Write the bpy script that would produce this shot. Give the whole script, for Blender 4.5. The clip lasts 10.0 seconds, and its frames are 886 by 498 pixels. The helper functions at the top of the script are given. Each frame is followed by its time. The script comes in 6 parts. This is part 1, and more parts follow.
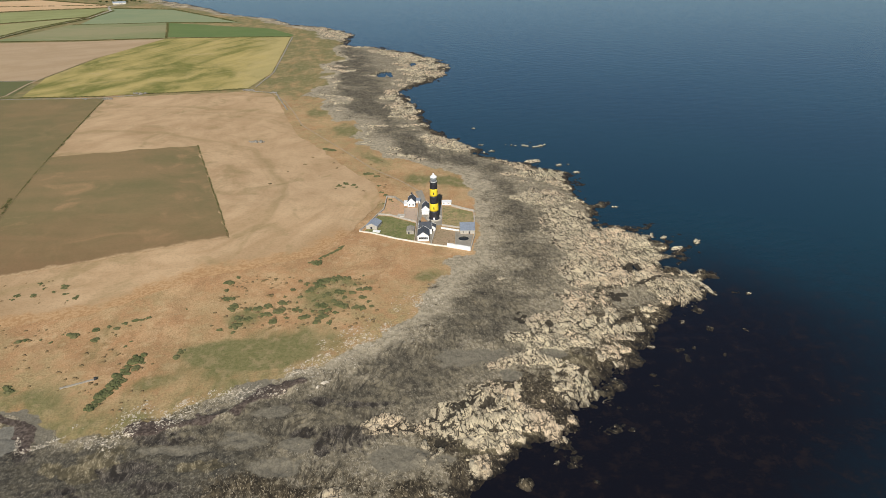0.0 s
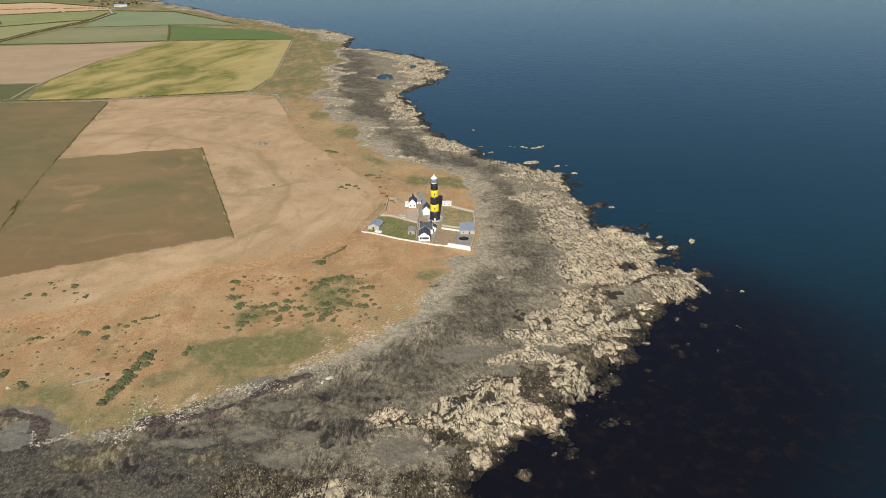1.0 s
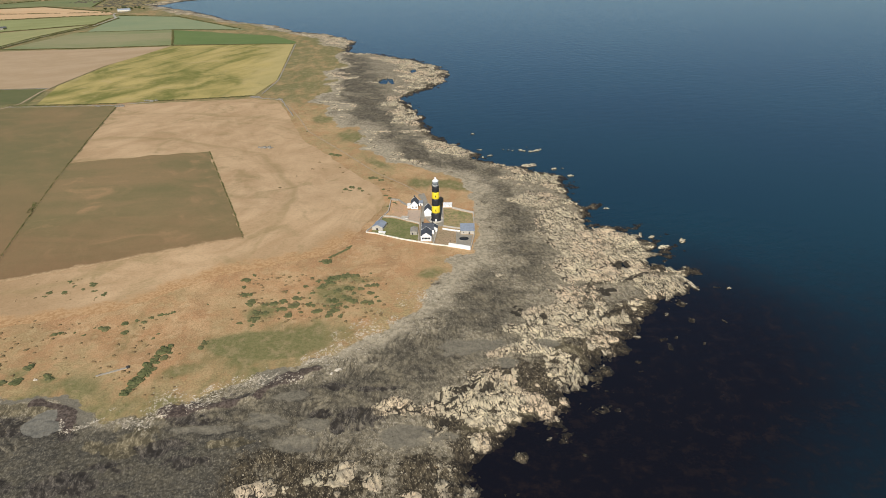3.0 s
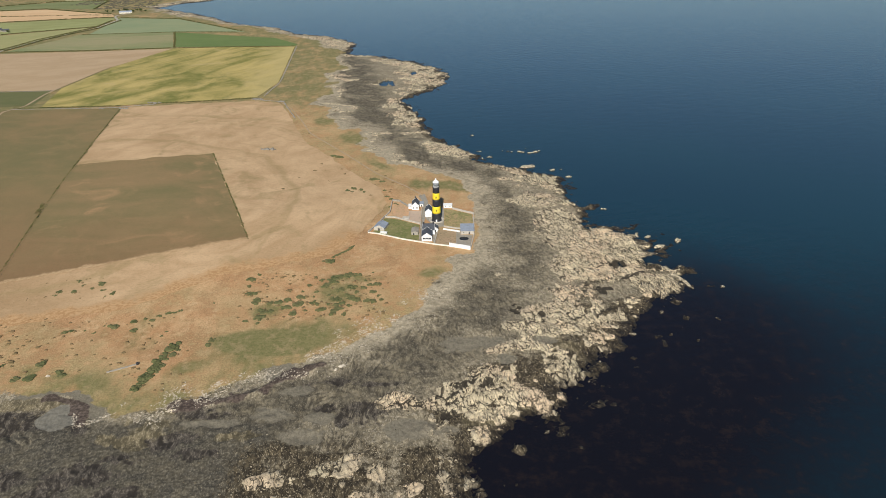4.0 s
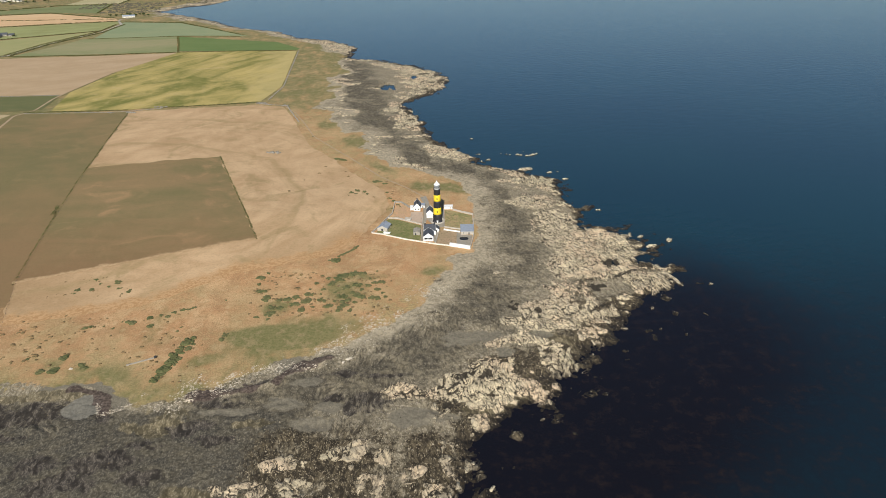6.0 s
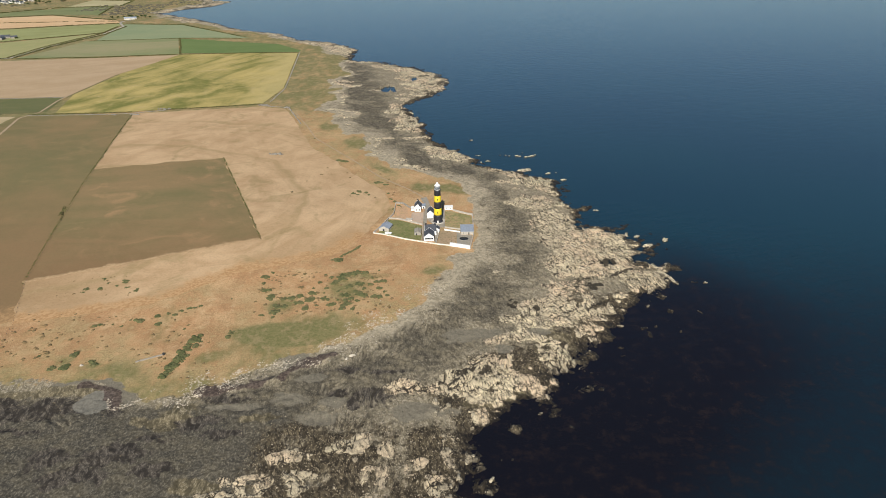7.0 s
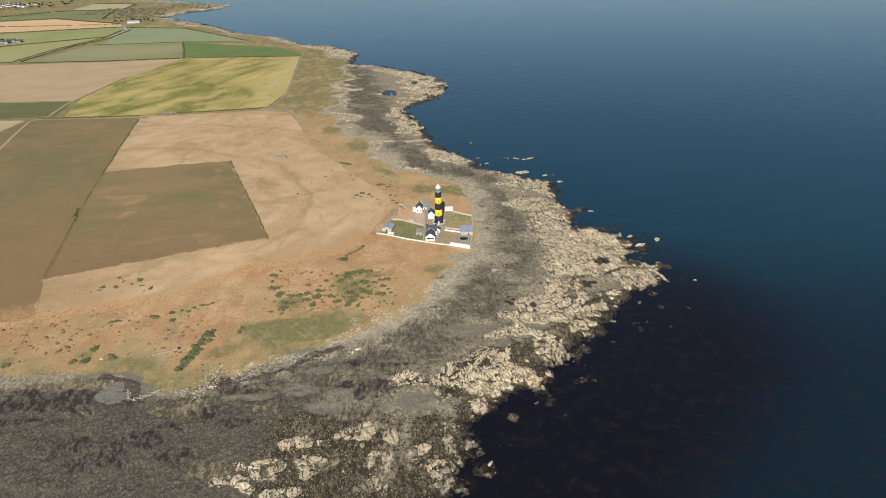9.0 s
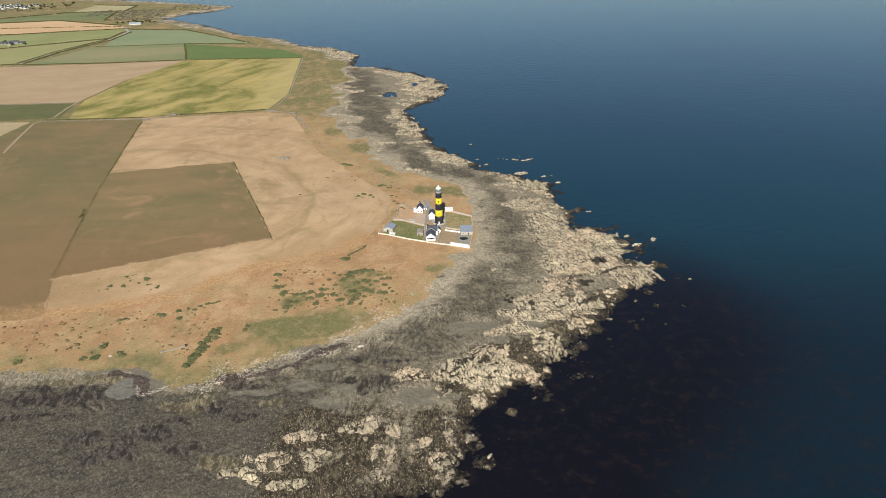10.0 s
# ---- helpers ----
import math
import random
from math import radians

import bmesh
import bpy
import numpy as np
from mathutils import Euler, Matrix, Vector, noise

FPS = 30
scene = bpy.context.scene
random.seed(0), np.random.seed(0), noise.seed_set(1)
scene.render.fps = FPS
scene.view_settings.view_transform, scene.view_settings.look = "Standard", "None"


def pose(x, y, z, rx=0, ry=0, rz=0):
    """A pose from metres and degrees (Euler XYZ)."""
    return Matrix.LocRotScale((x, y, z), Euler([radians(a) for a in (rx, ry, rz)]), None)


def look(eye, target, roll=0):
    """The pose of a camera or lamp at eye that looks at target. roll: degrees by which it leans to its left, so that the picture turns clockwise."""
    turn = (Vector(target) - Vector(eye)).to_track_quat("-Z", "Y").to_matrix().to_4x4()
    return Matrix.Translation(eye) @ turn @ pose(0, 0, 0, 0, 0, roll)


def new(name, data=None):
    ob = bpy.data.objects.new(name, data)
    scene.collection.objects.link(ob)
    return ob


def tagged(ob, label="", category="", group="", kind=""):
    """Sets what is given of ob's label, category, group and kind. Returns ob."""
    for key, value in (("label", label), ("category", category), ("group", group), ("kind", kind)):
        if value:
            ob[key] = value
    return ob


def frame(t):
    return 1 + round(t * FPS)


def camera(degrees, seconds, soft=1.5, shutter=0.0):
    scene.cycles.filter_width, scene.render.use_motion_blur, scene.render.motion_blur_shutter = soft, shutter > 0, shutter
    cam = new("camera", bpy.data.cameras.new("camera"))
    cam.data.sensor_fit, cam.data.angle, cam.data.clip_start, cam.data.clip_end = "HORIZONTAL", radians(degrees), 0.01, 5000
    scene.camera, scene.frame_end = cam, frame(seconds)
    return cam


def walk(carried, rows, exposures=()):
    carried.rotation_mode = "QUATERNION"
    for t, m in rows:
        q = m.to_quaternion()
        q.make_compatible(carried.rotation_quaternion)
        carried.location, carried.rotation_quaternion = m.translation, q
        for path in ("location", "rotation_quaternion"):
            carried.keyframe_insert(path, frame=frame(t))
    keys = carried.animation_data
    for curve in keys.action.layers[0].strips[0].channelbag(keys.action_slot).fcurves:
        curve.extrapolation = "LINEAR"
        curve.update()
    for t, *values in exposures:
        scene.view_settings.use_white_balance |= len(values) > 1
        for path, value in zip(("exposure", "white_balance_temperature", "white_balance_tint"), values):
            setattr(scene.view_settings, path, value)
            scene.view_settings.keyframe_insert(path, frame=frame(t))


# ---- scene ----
cam = camera(66.0, 10.0, soft=0.9)
# seconds, eye (x, y, z), tilt from straight down, lean, turn; the tower stands at the origin
ROWS = [
    (0.0, 13.61, -495.05, 223.32, 63.693, -0.998, 0.812),
    (0.5, 13.31, -500.24, 225.46, 63.729, -1.026, 0.795),
    (1.0, 13.02, -505.45, 227.60, 63.763, -1.053, 0.778),
    (1.5, 12.73, -510.68, 229.76, 63.797, -1.079, 0.761),
    (2.0, 12.45, -515.92, 231.93, 63.829, -1.104, 0.744),
    (2.5, 12.17, -521.18, 234.10, 63.861, -1.128, 0.727),
    (4.0, 11.36, -537.05, 240.70, 63.950, -1.193, 0.680),
    (4.5, 11.10, -542.38, 242.92, 63.977, -1.213, 0.664),
    (5.0, 10.84, -547.72, 245.15, 64.004, -1.232, 0.649),
    (5.5, 10.59, -553.07, 247.39, 64.030, -1.249, 0.634),
    (7.0, 9.85, -569.25, 254.18, 64.101, -1.296, 0.591),
    (7.5, 9.61, -574.67, 256.46, 64.123, -1.309, 0.577),
    (8.0, 9.38, -580.11, 258.76, 64.143, -1.322, 0.564),
    (8.5, 9.15, -585.57, 261.06, 64.163, -1.333, 0.550),
    (9.0, 8.92, -591.04, 263.38, 64.182, -1.343, 0.537),
    (9.5, 8.70, -596.53, 265.70, 64.200, -1.353, 0.525),
    (10.0, 8.48, -602.04, 268.04, 64.216, -1.361, 0.512),
]
walk(cam, [(t, pose(x, y, z, 0, 0, yaw) @ pose(0, 0, 0, tilt, 0, 0) @ pose(0, 0, 0, 0, 0, roll)) for t, x, y, z, tilt, roll, yaw in ROWS],
     exposures=[(0.0, 0.32), (10.0, 0.47)])

# ---- sky and sun ----
SUN_AZ = 4.0     # degrees the light drifts to the right as it goes away from the camera
SUN_EL = 36.0
world = bpy.data.worlds.new("sky")
scene.world = world
world.use_nodes = True
wn = world.node_tree
wn.nodes.clear()
sky = wn.nodes.new("ShaderNodeTexSky")
sky.sky_type, sky.sun_disc = "NISHITA", False
sky.sun_elevation, sky.sun_rotation = radians(SUN_EL), radians(180 + SUN_AZ)
sky.air_density, sky.dust_density, sky.ozone_density = 1.0, 0.1, 4.0
bg = wn.nodes.new("ShaderNodeBackground")
bg.inputs["Strength"].default_value = 0.058
wo = wn.nodes.new("ShaderNodeOutputWorld")
wn.links.new(sky.outputs[0], bg.inputs[0])
wn.links.new(bg.outputs[0], wo.inputs[0])
sun = new("sun", bpy.data.lights.new("sun", "SUN"))
sun.data.energy, sun.data.angle, sun.data.color = 4.2, radians(0.53), (1.0, 0.96, 0.90)
sa, se = radians(SUN_AZ), radians(SUN_EL)
sun.matrix_world = look((0, 0, 400), Vector((math.sin(sa) * math.cos(se), math.cos(sa) * math.cos(se), -math.sin(se))) * 100 + Vector((0, 0, 400)))

# ---- materials ----
class Nodes:
    """A material and short ways to add nodes to it."""

    def __init__(self, name, rough=0.9, spec=0.2, metal=0.0):
        self.m = bpy.data.materials.new(name)
        self.m.use_nodes = True
        self.t = self.m.node_tree
        self.b = self.t.nodes["Principled BSDF"]
        self.b.inputs["Roughness"].default_value = rough
        self.b.inputs["Specular IOR Level"].default_value = spec
        self.b.inputs["Metallic"].default_value = metal
        self.co = self.t.nodes.new("ShaderNodeTexCoord").outputs["Object"]

    def put(self, socket, value):
        if hasattr(value, "is_output"):
            self.t.links.new(value, socket)
        elif isinstance(value, (tuple, list)) and len(value) == 3 and socket.type == "RGBA":
            socket.default_value = (*value, 1)
        else:
            socket.default_value = value

    def stretch(self, sx, sy, sz=1.0, turn=0.0, co=None):
        """Coordinates scaled by sx along the direction turn and by sy across it."""
        r = self.t.nodes.new("ShaderNodeMapping")
        r.inputs["Rotation"].default_value = (0, 0, radians(-turn))
        self.put(r.inputs["Vector"], co or self.co)
        n = self.t.nodes.new("ShaderNodeMapping")
        n.inputs["Scale"].default_value = (sx, sy, sz)
        self.put(n.inputs["Vector"], r.outputs[0])
        return n.outputs[0]

    def warp(self, size, amount, co=None):
        """Coordinates pushed about by noise."""
        n = self.t.nodes.new("ShaderNodeTexNoise")
        self.put(n.inputs["Vector"], co or self.co)
        n.inputs["Scale"].default_value, n.inputs["Detail"].default_value = 1.0 / size, 3.0
        v = self.t.nodes.new("ShaderNodeVectorMath")
        v.operation = "MULTIPLY_ADD"
        self.put(v.inputs[0], n.outputs["Color"])
        v.inputs[1].default_value = (amount, amount, amount)
        self.put(v.inputs[2], co or self.co)
        return v.outputs[0]

    def noise(self, scale, detail=4.0, rough=0.55, co=None, warp=0.0):
        n = self.t.nodes.new("ShaderNodeTexNoise")
        self.put(n.inputs["Vector"], co or self.co)
        n.inputs["Scale"].default_value, n.inputs["Detail"].default_value = scale, detail
        n.inputs["Roughness"].default_value, n.inputs["Distortion"].default_value = rough, warp
        return n.outputs["Fac"]

    def cells(self, scale, feature="F1", out="Distance", co=None):
        n = self.t.nodes.new("ShaderNodeTexVoronoi")
        n.feature = feature
        self.put(n.inputs["Vector"], co or self.co)
        n.inputs["Scale"].default_value = scale
        return n.outputs[out]

    def step(self, x, a, b, lo=0.0, hi=1.0):
        n = self.t.nodes.new("ShaderNodeMapRange")
        n.interpolation_type = "SMOOTHSTEP"
        for key, v in (("Value", x), ("From Min", a), ("From Max", b), ("To Min", lo), ("To Max", hi)):
            self.put(n.inputs[key], v)
        return n.outputs[0]

    def calc(self, op, a, b=0.0, clamp=False):
        n = self.t.nodes.new("ShaderNodeMath")
        n.operation, n.use_clamp = op, clamp
        self.put(n.inputs[0], a)
        self.put(n.inputs[1], b)
        return n.outputs[0]

    def mix(self, f, a, b, kind="MIX"):
        n = self.t.nodes.new("ShaderNodeMix")
        n.data_type, n.blend_type = "RGBA", kind
        self.put(n.inputs["Factor"], f)
        self.put(n.inputs["A"], a)
        self.put(n.inputs["B"], b)
        return n.outputs["Result"]

    def attr(self, name):
        n = self.t.nodes.new("ShaderNodeAttribute")
        n.attribute_name = name
        return n.outputs["Fac"]

    def any(self):
        return self.t.nodes.new("ShaderNodeObjectInfo").outputs["Random"]

    def island(self):
        return self.t.nodes.new("ShaderNodeNewGeometry").outputs["Random Per Island"]

    def bump(self, height, dist=0.1, strength=1.0):
        n = self.t.nodes.new("ShaderNodeBump")
        self.put(n.inputs["Strength"], strength)
        n.inputs["Distance"].default_value = dist
        self.put(n.inputs["Height"], height)
        self.put(self.b.inputs["Normal"], n.outputs[0])

    def done(self, colour, rough=None):
        self.put(self.b.inputs["Base Color"], colour)
        if rough is not None:
            self.put(self.b.inputs["Roughness"], rough)
        return self.m


def rock_colour(n, tone=None, ripe=None, beds=None, cut=None):
    """Pale lichened slate: broken cream faces drawn out along the bedding, thin dark joints, stained hollows."""
    mid, fine, pit = n.noise(0.13, 5, 0.6), n.noise(0.8, 4, 0.6), n.noise(1.9, 3, 0.6)
    bent = n.warp(5.0, 2.6)
    beds = beds or n.stretch(0.10, 0.62, 0.4, 104, bent)
    bed, thin = n.noise(1.0, 4, 0.62, beds), n.noise(2.1, 3, 0.6, beds)
    c = n.mix(n.step(mid, 0.38, 0.62), (0.73, 0.62, 0.415), (0.58, 0.495, 0.34))
    c = n.mix(n.step(n.noise(0.022, 3), 0.45, 0.60, 0, 0.75), c, (0.69, 0.525, 0.355))
    c = n.mix(n.step(n.noise(0.05, 4, 0.6), 0.54, 0.66, 0, 0.5), c, (0.46, 0.425, 0.275))
    if tone is not None:
        c = n.mix(n.step(tone, 0.7, 0.1, 0, 0.4), c, (0.38, 0.32, 0.22))
        c = n.mix(n.step(ripe, 1.0, 0.0, 0, 0.85), c, n.mix(n.step(fine, 0.42, 0.58), (0.20, 0.172, 0.125), (0.38, 0.325, 0.235)))
    c = n.mix(n.step(fine, 0.52, 0.66, 0, 0.55), c, (0.30, 0.25, 0.17))
    c = n.mix(n.step(pit, 0.55, 0.66, 0, 0.45), c, (0.20, 0.165, 0.115))
    c = n.mix(n.step(pit, 0.42, 0.32, 0, 0.35), c, (0.80, 0.70, 0.50))
    deep = n.calc("ADD", n.step(mid, 0.40, 0.58, 0.2, 0.75), n.calc("MULTIPLY", cut, 0.35), True) if cut is not None else n.step(mid, 0.40, 0.58, 0.2, 0.8)
    c = n.mix(n.calc("MULTIPLY", n.step(bed, 0.46, 0.38), deep), c, (0.10, 0.083, 0.057))
    c = n.mix(n.calc("MULTIPLY", n.step(thin, 0.44, 0.36), n.calc("MULTIPLY", deep, 0.8)), c, (0.13, 0.108, 0.075))
    joint = n.cells(1.0, "DISTANCE_TO_EDGE", "Distance", n.stretch(0.09, 0.28, 1, 101, bent))
    c = n.mix(n.calc("MULTIPLY", n.step(joint, 0.075, 0.03), n.step(n.noise(0.11, 4, 0.6), 0.40, 0.52, 0.1, 0.95)), c, (0.05, 0.042, 0.032))
    c = n.mix(n.step(n.noise(0.40, 5, 0.66, n.stretch(0.5, 1.0, 0.5, 103, bent)), 0.575, 0.635, 0, 0.85), c, (0.06, 0.05, 0.034))
    return c


def ground_material():
    n = Nodes("ground", 0.95, 0.15)
    fine, mid, big = n.noise(0.75, 3, 0.5), n.noise(0.16, 5, 0.58), n.noise(0.02, 4)
    tuft = n.noise(0.42, 4, 0.55)
    speck = n.noise(1.25, 2, 0.5)
    lie = n.stretch(0.48, 1.0, 0.6, 103, n.warp(12.0, 6.0))
    grit, pebble = n.noise(0.55, 4, 0.56, lie), n.noise(1.5, 3, 0.5, lie)
    # dry coastal grass: rust, straw and olive
    dry = n.mix(n.step(n.noise(0.05, 5, 0.6), 0.38, 0.62), (0.44, 0.245, 0.116), (0.51, 0.325, 0.164))
    dry = n.mix(n.step(n.noise(0.035, 5, 0.66, None, 0.5), 0.44, 0.62, 0, 0.6), dry, (0.31, 0.175, 0.083))
    dry = n.mix(n.step(mid, 0.52, 0.70, 0, 0.6), dry, (0.57, 0.395, 0.212))
    dry = n.mix(n.step(tuft, 0.50, 0.66, 0, 0.28), dry, (0.30, 0.21, 0.10))
    dry = n.mix(n.step(big, 0.48, 0.66, 0, 0.45), dry, (0.36, 0.265, 0.13))
    dry = n.mix(n.step(n.noise(0.28, 5, 0.68), 0.54, 0.64, 0, 0.42), dry, (0.27, 0.165, 0.075))
    dry = n.mix(n.step(speck, 0.54, 0.66, 0, 0.45), dry, (0.17, 0.12, 0.055))
    dry = n.mix(n.step(speck, 0.44, 0.34, 0, 0.35), dry, (0.62, 0.43, 0.235))
    dry = n.mix(n.calc("MULTIPLY", n.attr("straw"), n.step(mid, 0.36, 0.60, 0.2, 0.85)), dry, n.mix(n.step(fine, 0.4, 0.6), (0.26, 0.195, 0.09), (0.40, 0.30, 0.14)))
    lush = n.mix(n.step(tuft, 0.36, 0.64), (0.145, 0.145, 0.054), (0.205, 0.185, 0.078))
    lush = n.mix(n.step(mid, 0.5, 0.66, 0, 0.65), lush, (0.33, 0.245, 0.125))
    lush = n.mix(n.step(speck, 0.54, 0.66, 0, 0.5), lush, (0.085, 0.08, 0.033))
    green = n.step(n.calc("ADD", n.attr("green"), n.calc("MULTIPLY", n.calc("SUBTRACT", n.calc("ADD", n.noise(0.075, 5, 0.6, n.stretch(1, 0.5, 1), 0.4), n.calc("MULTIPLY", n.calc("SUBTRACT", n.noise(0.014, 4, 0.6), 0.5), 0.9)), 0.5), 2.0)), 0.1, 1.05, 0, 0.92)
    turf = n.mix(green, dry, lush)
    # shore: grey-tan shingle, darker where weed grows and where cloud shade is painted in to the south-west, pale where
    # the ledges stand clear
    drift = n.noise(0.07, 6, 0.68, n.warp(30.0, 22.0))
    base = n.mix(n.step(grit, 0.40, 0.60), (0.155, 0.133, 0.092), (0.265, 0.228, 0.156))
    base = n.mix(n.step(drift, 0.40, 0.60, 0, 0.55), base, n.mix(n.step(grit, 0.42, 0.58), (0.20, 0.168, 0.112), (0.36, 0.305, 0.21)))
    base = n.mix(n.step(n.noise(0.3, 5, 0.62), 0.53, 0.62, 0, 0.6), base, (0.105, 0.093, 0.069))
    base = n.mix(n.step(n.attr("gravel"), 0.25, 0.85, 0, 0.85), base, n.mix(n.step(tuft, 0.42, 0.58), (0.26, 0.223, 0.153), (0.42, 0.36, 0.255)))
    base = n.mix(n.step(pebble, 0.55, 0.62, 0, 0.6), base, (0.46, 0.405, 0.315))
    rubble = n.noise(0.33, 5, 0.62, lie)
    weed = n.mix(n.step(rubble, 0.40, 0.60), (0.052, 0.046, 0.035), (0.120, 0.105, 0.076))
    weed = n.mix(n.step(drift, 0.42, 0.62, 0, 0.6), weed, n.mix(n.step(grit, 0.40, 0.60), (0.10, 0.086, 0.058), (0.235, 0.20, 0.132)))
    weed = n.mix(n.step(pebble, 0.56, 0.63, 0, 0.55), weed, (0.22, 0.194, 0.145))
    weed = n.mix(n.step(n.noise(0.24, 5, 0.64, lie), 0.56, 0.63, 0, 0.6), weed, (0.032, 0.028, 0.024))
    brown = n.mix(n.step(grit, 0.40, 0.62), (0.030, 0.024, 0.016), (0.10, 0.08, 0.05))
    brown = n.mix(n.step(pebble, 0.57, 0.63, 0, 0.7), brown, (0.36, 0.30, 0.205))
    brown = n.mix(n.step(rubble, 0.50, 0.40, 0, 0.7), brown, (0.027, 0.022, 0.016))
    way = n.t.nodes.new("ShaderNodeCombineXYZ")
    n.put(way.inputs[0], n.calc("MULTIPLY", n.attr("along"), 0.08))
    n.put(way.inputs[1], n.calc("MULTIPLY", n.calc("ADD", n.attr("across"), n.calc("MULTIPLY", n.noise(0.4, 3), 1.4)), 0.44))
    ribbed = n.attr("ribbed")
    rock = rock_colour(n, n.attr("tone"), n.attr("ripe"), way.outputs[0], ribbed)
    rib = n.calc("MULTIPLY", n.calc("SUBTRACT", n.noise(1.25, 3, 0.55, way.outputs[0]), 0.5), n.calc("MULTIPLY", ribbed, 5.0))
    jit = n.calc("MULTIPLY", n.calc("SUBTRACT", tuft, 0.5), 1.1)
    shore = n.mix(n.step(n.calc("ADD", n.attr("weed"), jit), 0.15, 1.0, 0, 0.92), base, weed)
    # dark grey-brown that puts a cloud shadow into the colour of the south-west shore
    shore = n.mix(n.calc("MULTIPLY", n.step(n.calc("ADD", n.attr("south"), n.calc("MULTIPLY", jit, 0.5)), 0.2, 0.8), 0.9), shore,
                  n.mix(n.step(n.noise(0.7, 4, 0.6), 0.40, 0.60), n.mix(n.step(drift, 0.4, 0.6), (0.048, 0.044, 0.036), (0.062, 0.055, 0.041)), n.mix(n.step(pebble, 0.50, 0.60), n.mix(n.step(drift, 0.4, 0.6), (0.086, 0.079, 0.063), (0.115, 0.102, 0.074)), (0.165, 0.148, 0.112))))
    shore = n.mix(n.step(n.calc("ADD", n.attr("brown"), jit), 0.3, 0.8, 0, 0.95), shore, brown)
    shore = n.mix(n.step(n.calc("ADD", n.attr("olive"), jit), 0.3, 0.9, 0, 0.8), shore, n.mix(n.step(rubble, 0.42, 0.58), (0.085, 0.071, 0.042), n.mix(n.step(pebble, 0.50, 0.6), (0.185, 0.153, 0.092), (0.33, 0.28, 0.185))))
    shore = n.mix(n.step(n.calc("ADD", n.attr("dark"), n.calc("MULTIPLY", jit, 1.3)), 0.3, 0.9, 0, 0.9), shore, n.mix(n.step(rubble, 0.42, 0.58), (0.028, 0.024, 0.021), n.mix(n.step(pebble, 0.5, 0.6), (0.072, 0.062, 0.052), (0.15, 0.13, 0.105))))
    shore = n.mix(n.step(n.calc("ADD", n.attr("pale"), n.calc("MULTIPLY", jit, 0.6)), 0.3, 0.55), shore, rock)
    shore = n.mix(n.step(rib, 0.1, 0.7, 0, 0.55), shore, n.mix(0.6, shore, (0.36, 0.31, 0.22)))
    shore = n.mix(n.step(rib, -0.1, -0.6, 0, 0.6), shore, (0.05, 0.043, 0.033))
    shore = n.mix(n.step(n.attr("crack"), 0.25, 0.6, 0, 0.92), shore, (0.03, 0.026, 0.02))
    silt = n.mix(n.step(n.noise(0.9, 4, 0.6), 0.40, 0.60), (0.195, 0.175, 0.132), (0.145, 0.13, 0.098))
    shore = n.mix(n.step(n.calc("ADD", n.attr("sand"), n.calc("MULTIPLY", jit, 0.7)), 0.3, 0.75, 0, 0.9), shore, silt)
    shore = n.mix(n.step(n.calc("ADD", n.attr("cove"), n.calc("MULTIPLY", jit, 0.3)), 0.4, 0.62), shore, n.mix(n.step(fine, 0.36, 0.64), (0.155, 0.146, 0.12), (0.195, 0.183, 0.15)))
    shore = n.mix(n.step(n.calc("ADD", n.attr("wrack"), n.calc("MULTIPLY", jit, 0.6)), 0.35, 0.8, 0, 0.9), shore, n.mix(n.step(fine, 0.4, 0.6), (0.052, 0.038, 0.032), (0.115, 0.088, 0.074)))
    shore = n.mix(1.0, shore, (1.03, 1.0, 0.95), "MULTIPLY")
    c = n.mix(n.step(n.calc("ADD", n.attr("shore"), n.calc("MULTIPLY", jit, 1.5)), 0.25, 0.75), turf, shore)
    stones = n.step(n.calc("ADD", n.attr("stones"), n.calc("MULTIPLY", n.calc("SUBTRACT", n.noise(0.62, 5, 0.68), 0.5), 4.2)), 1.05, 1.4)
    c = n.mix(n.calc("MULTIPLY", stones, 0.85), c, n.mix(n.step(speck, 0.4, 0.6), (0.40, 0.33, 0.23), (0.74, 0.64, 0.48)))
    wet = n.attr("wet")
    c = n.mix(n.calc("MULTIPLY", wet, 0.93), c, n.mix(n.step(grit, 0.45, 0.6), (0.009, 0.008, 0.008), (0.034, 0.026, 0.017)))
    n.bump(n.calc("ADD", n.calc("MULTIPLY", pebble, 0.5), grit), 0.6, n.step(n.attr("shore"), 0.2, 0.8, 0.42, 0.6))
    return n.done(c, n.step(wet, 0, 1, 0.95, 0.5))


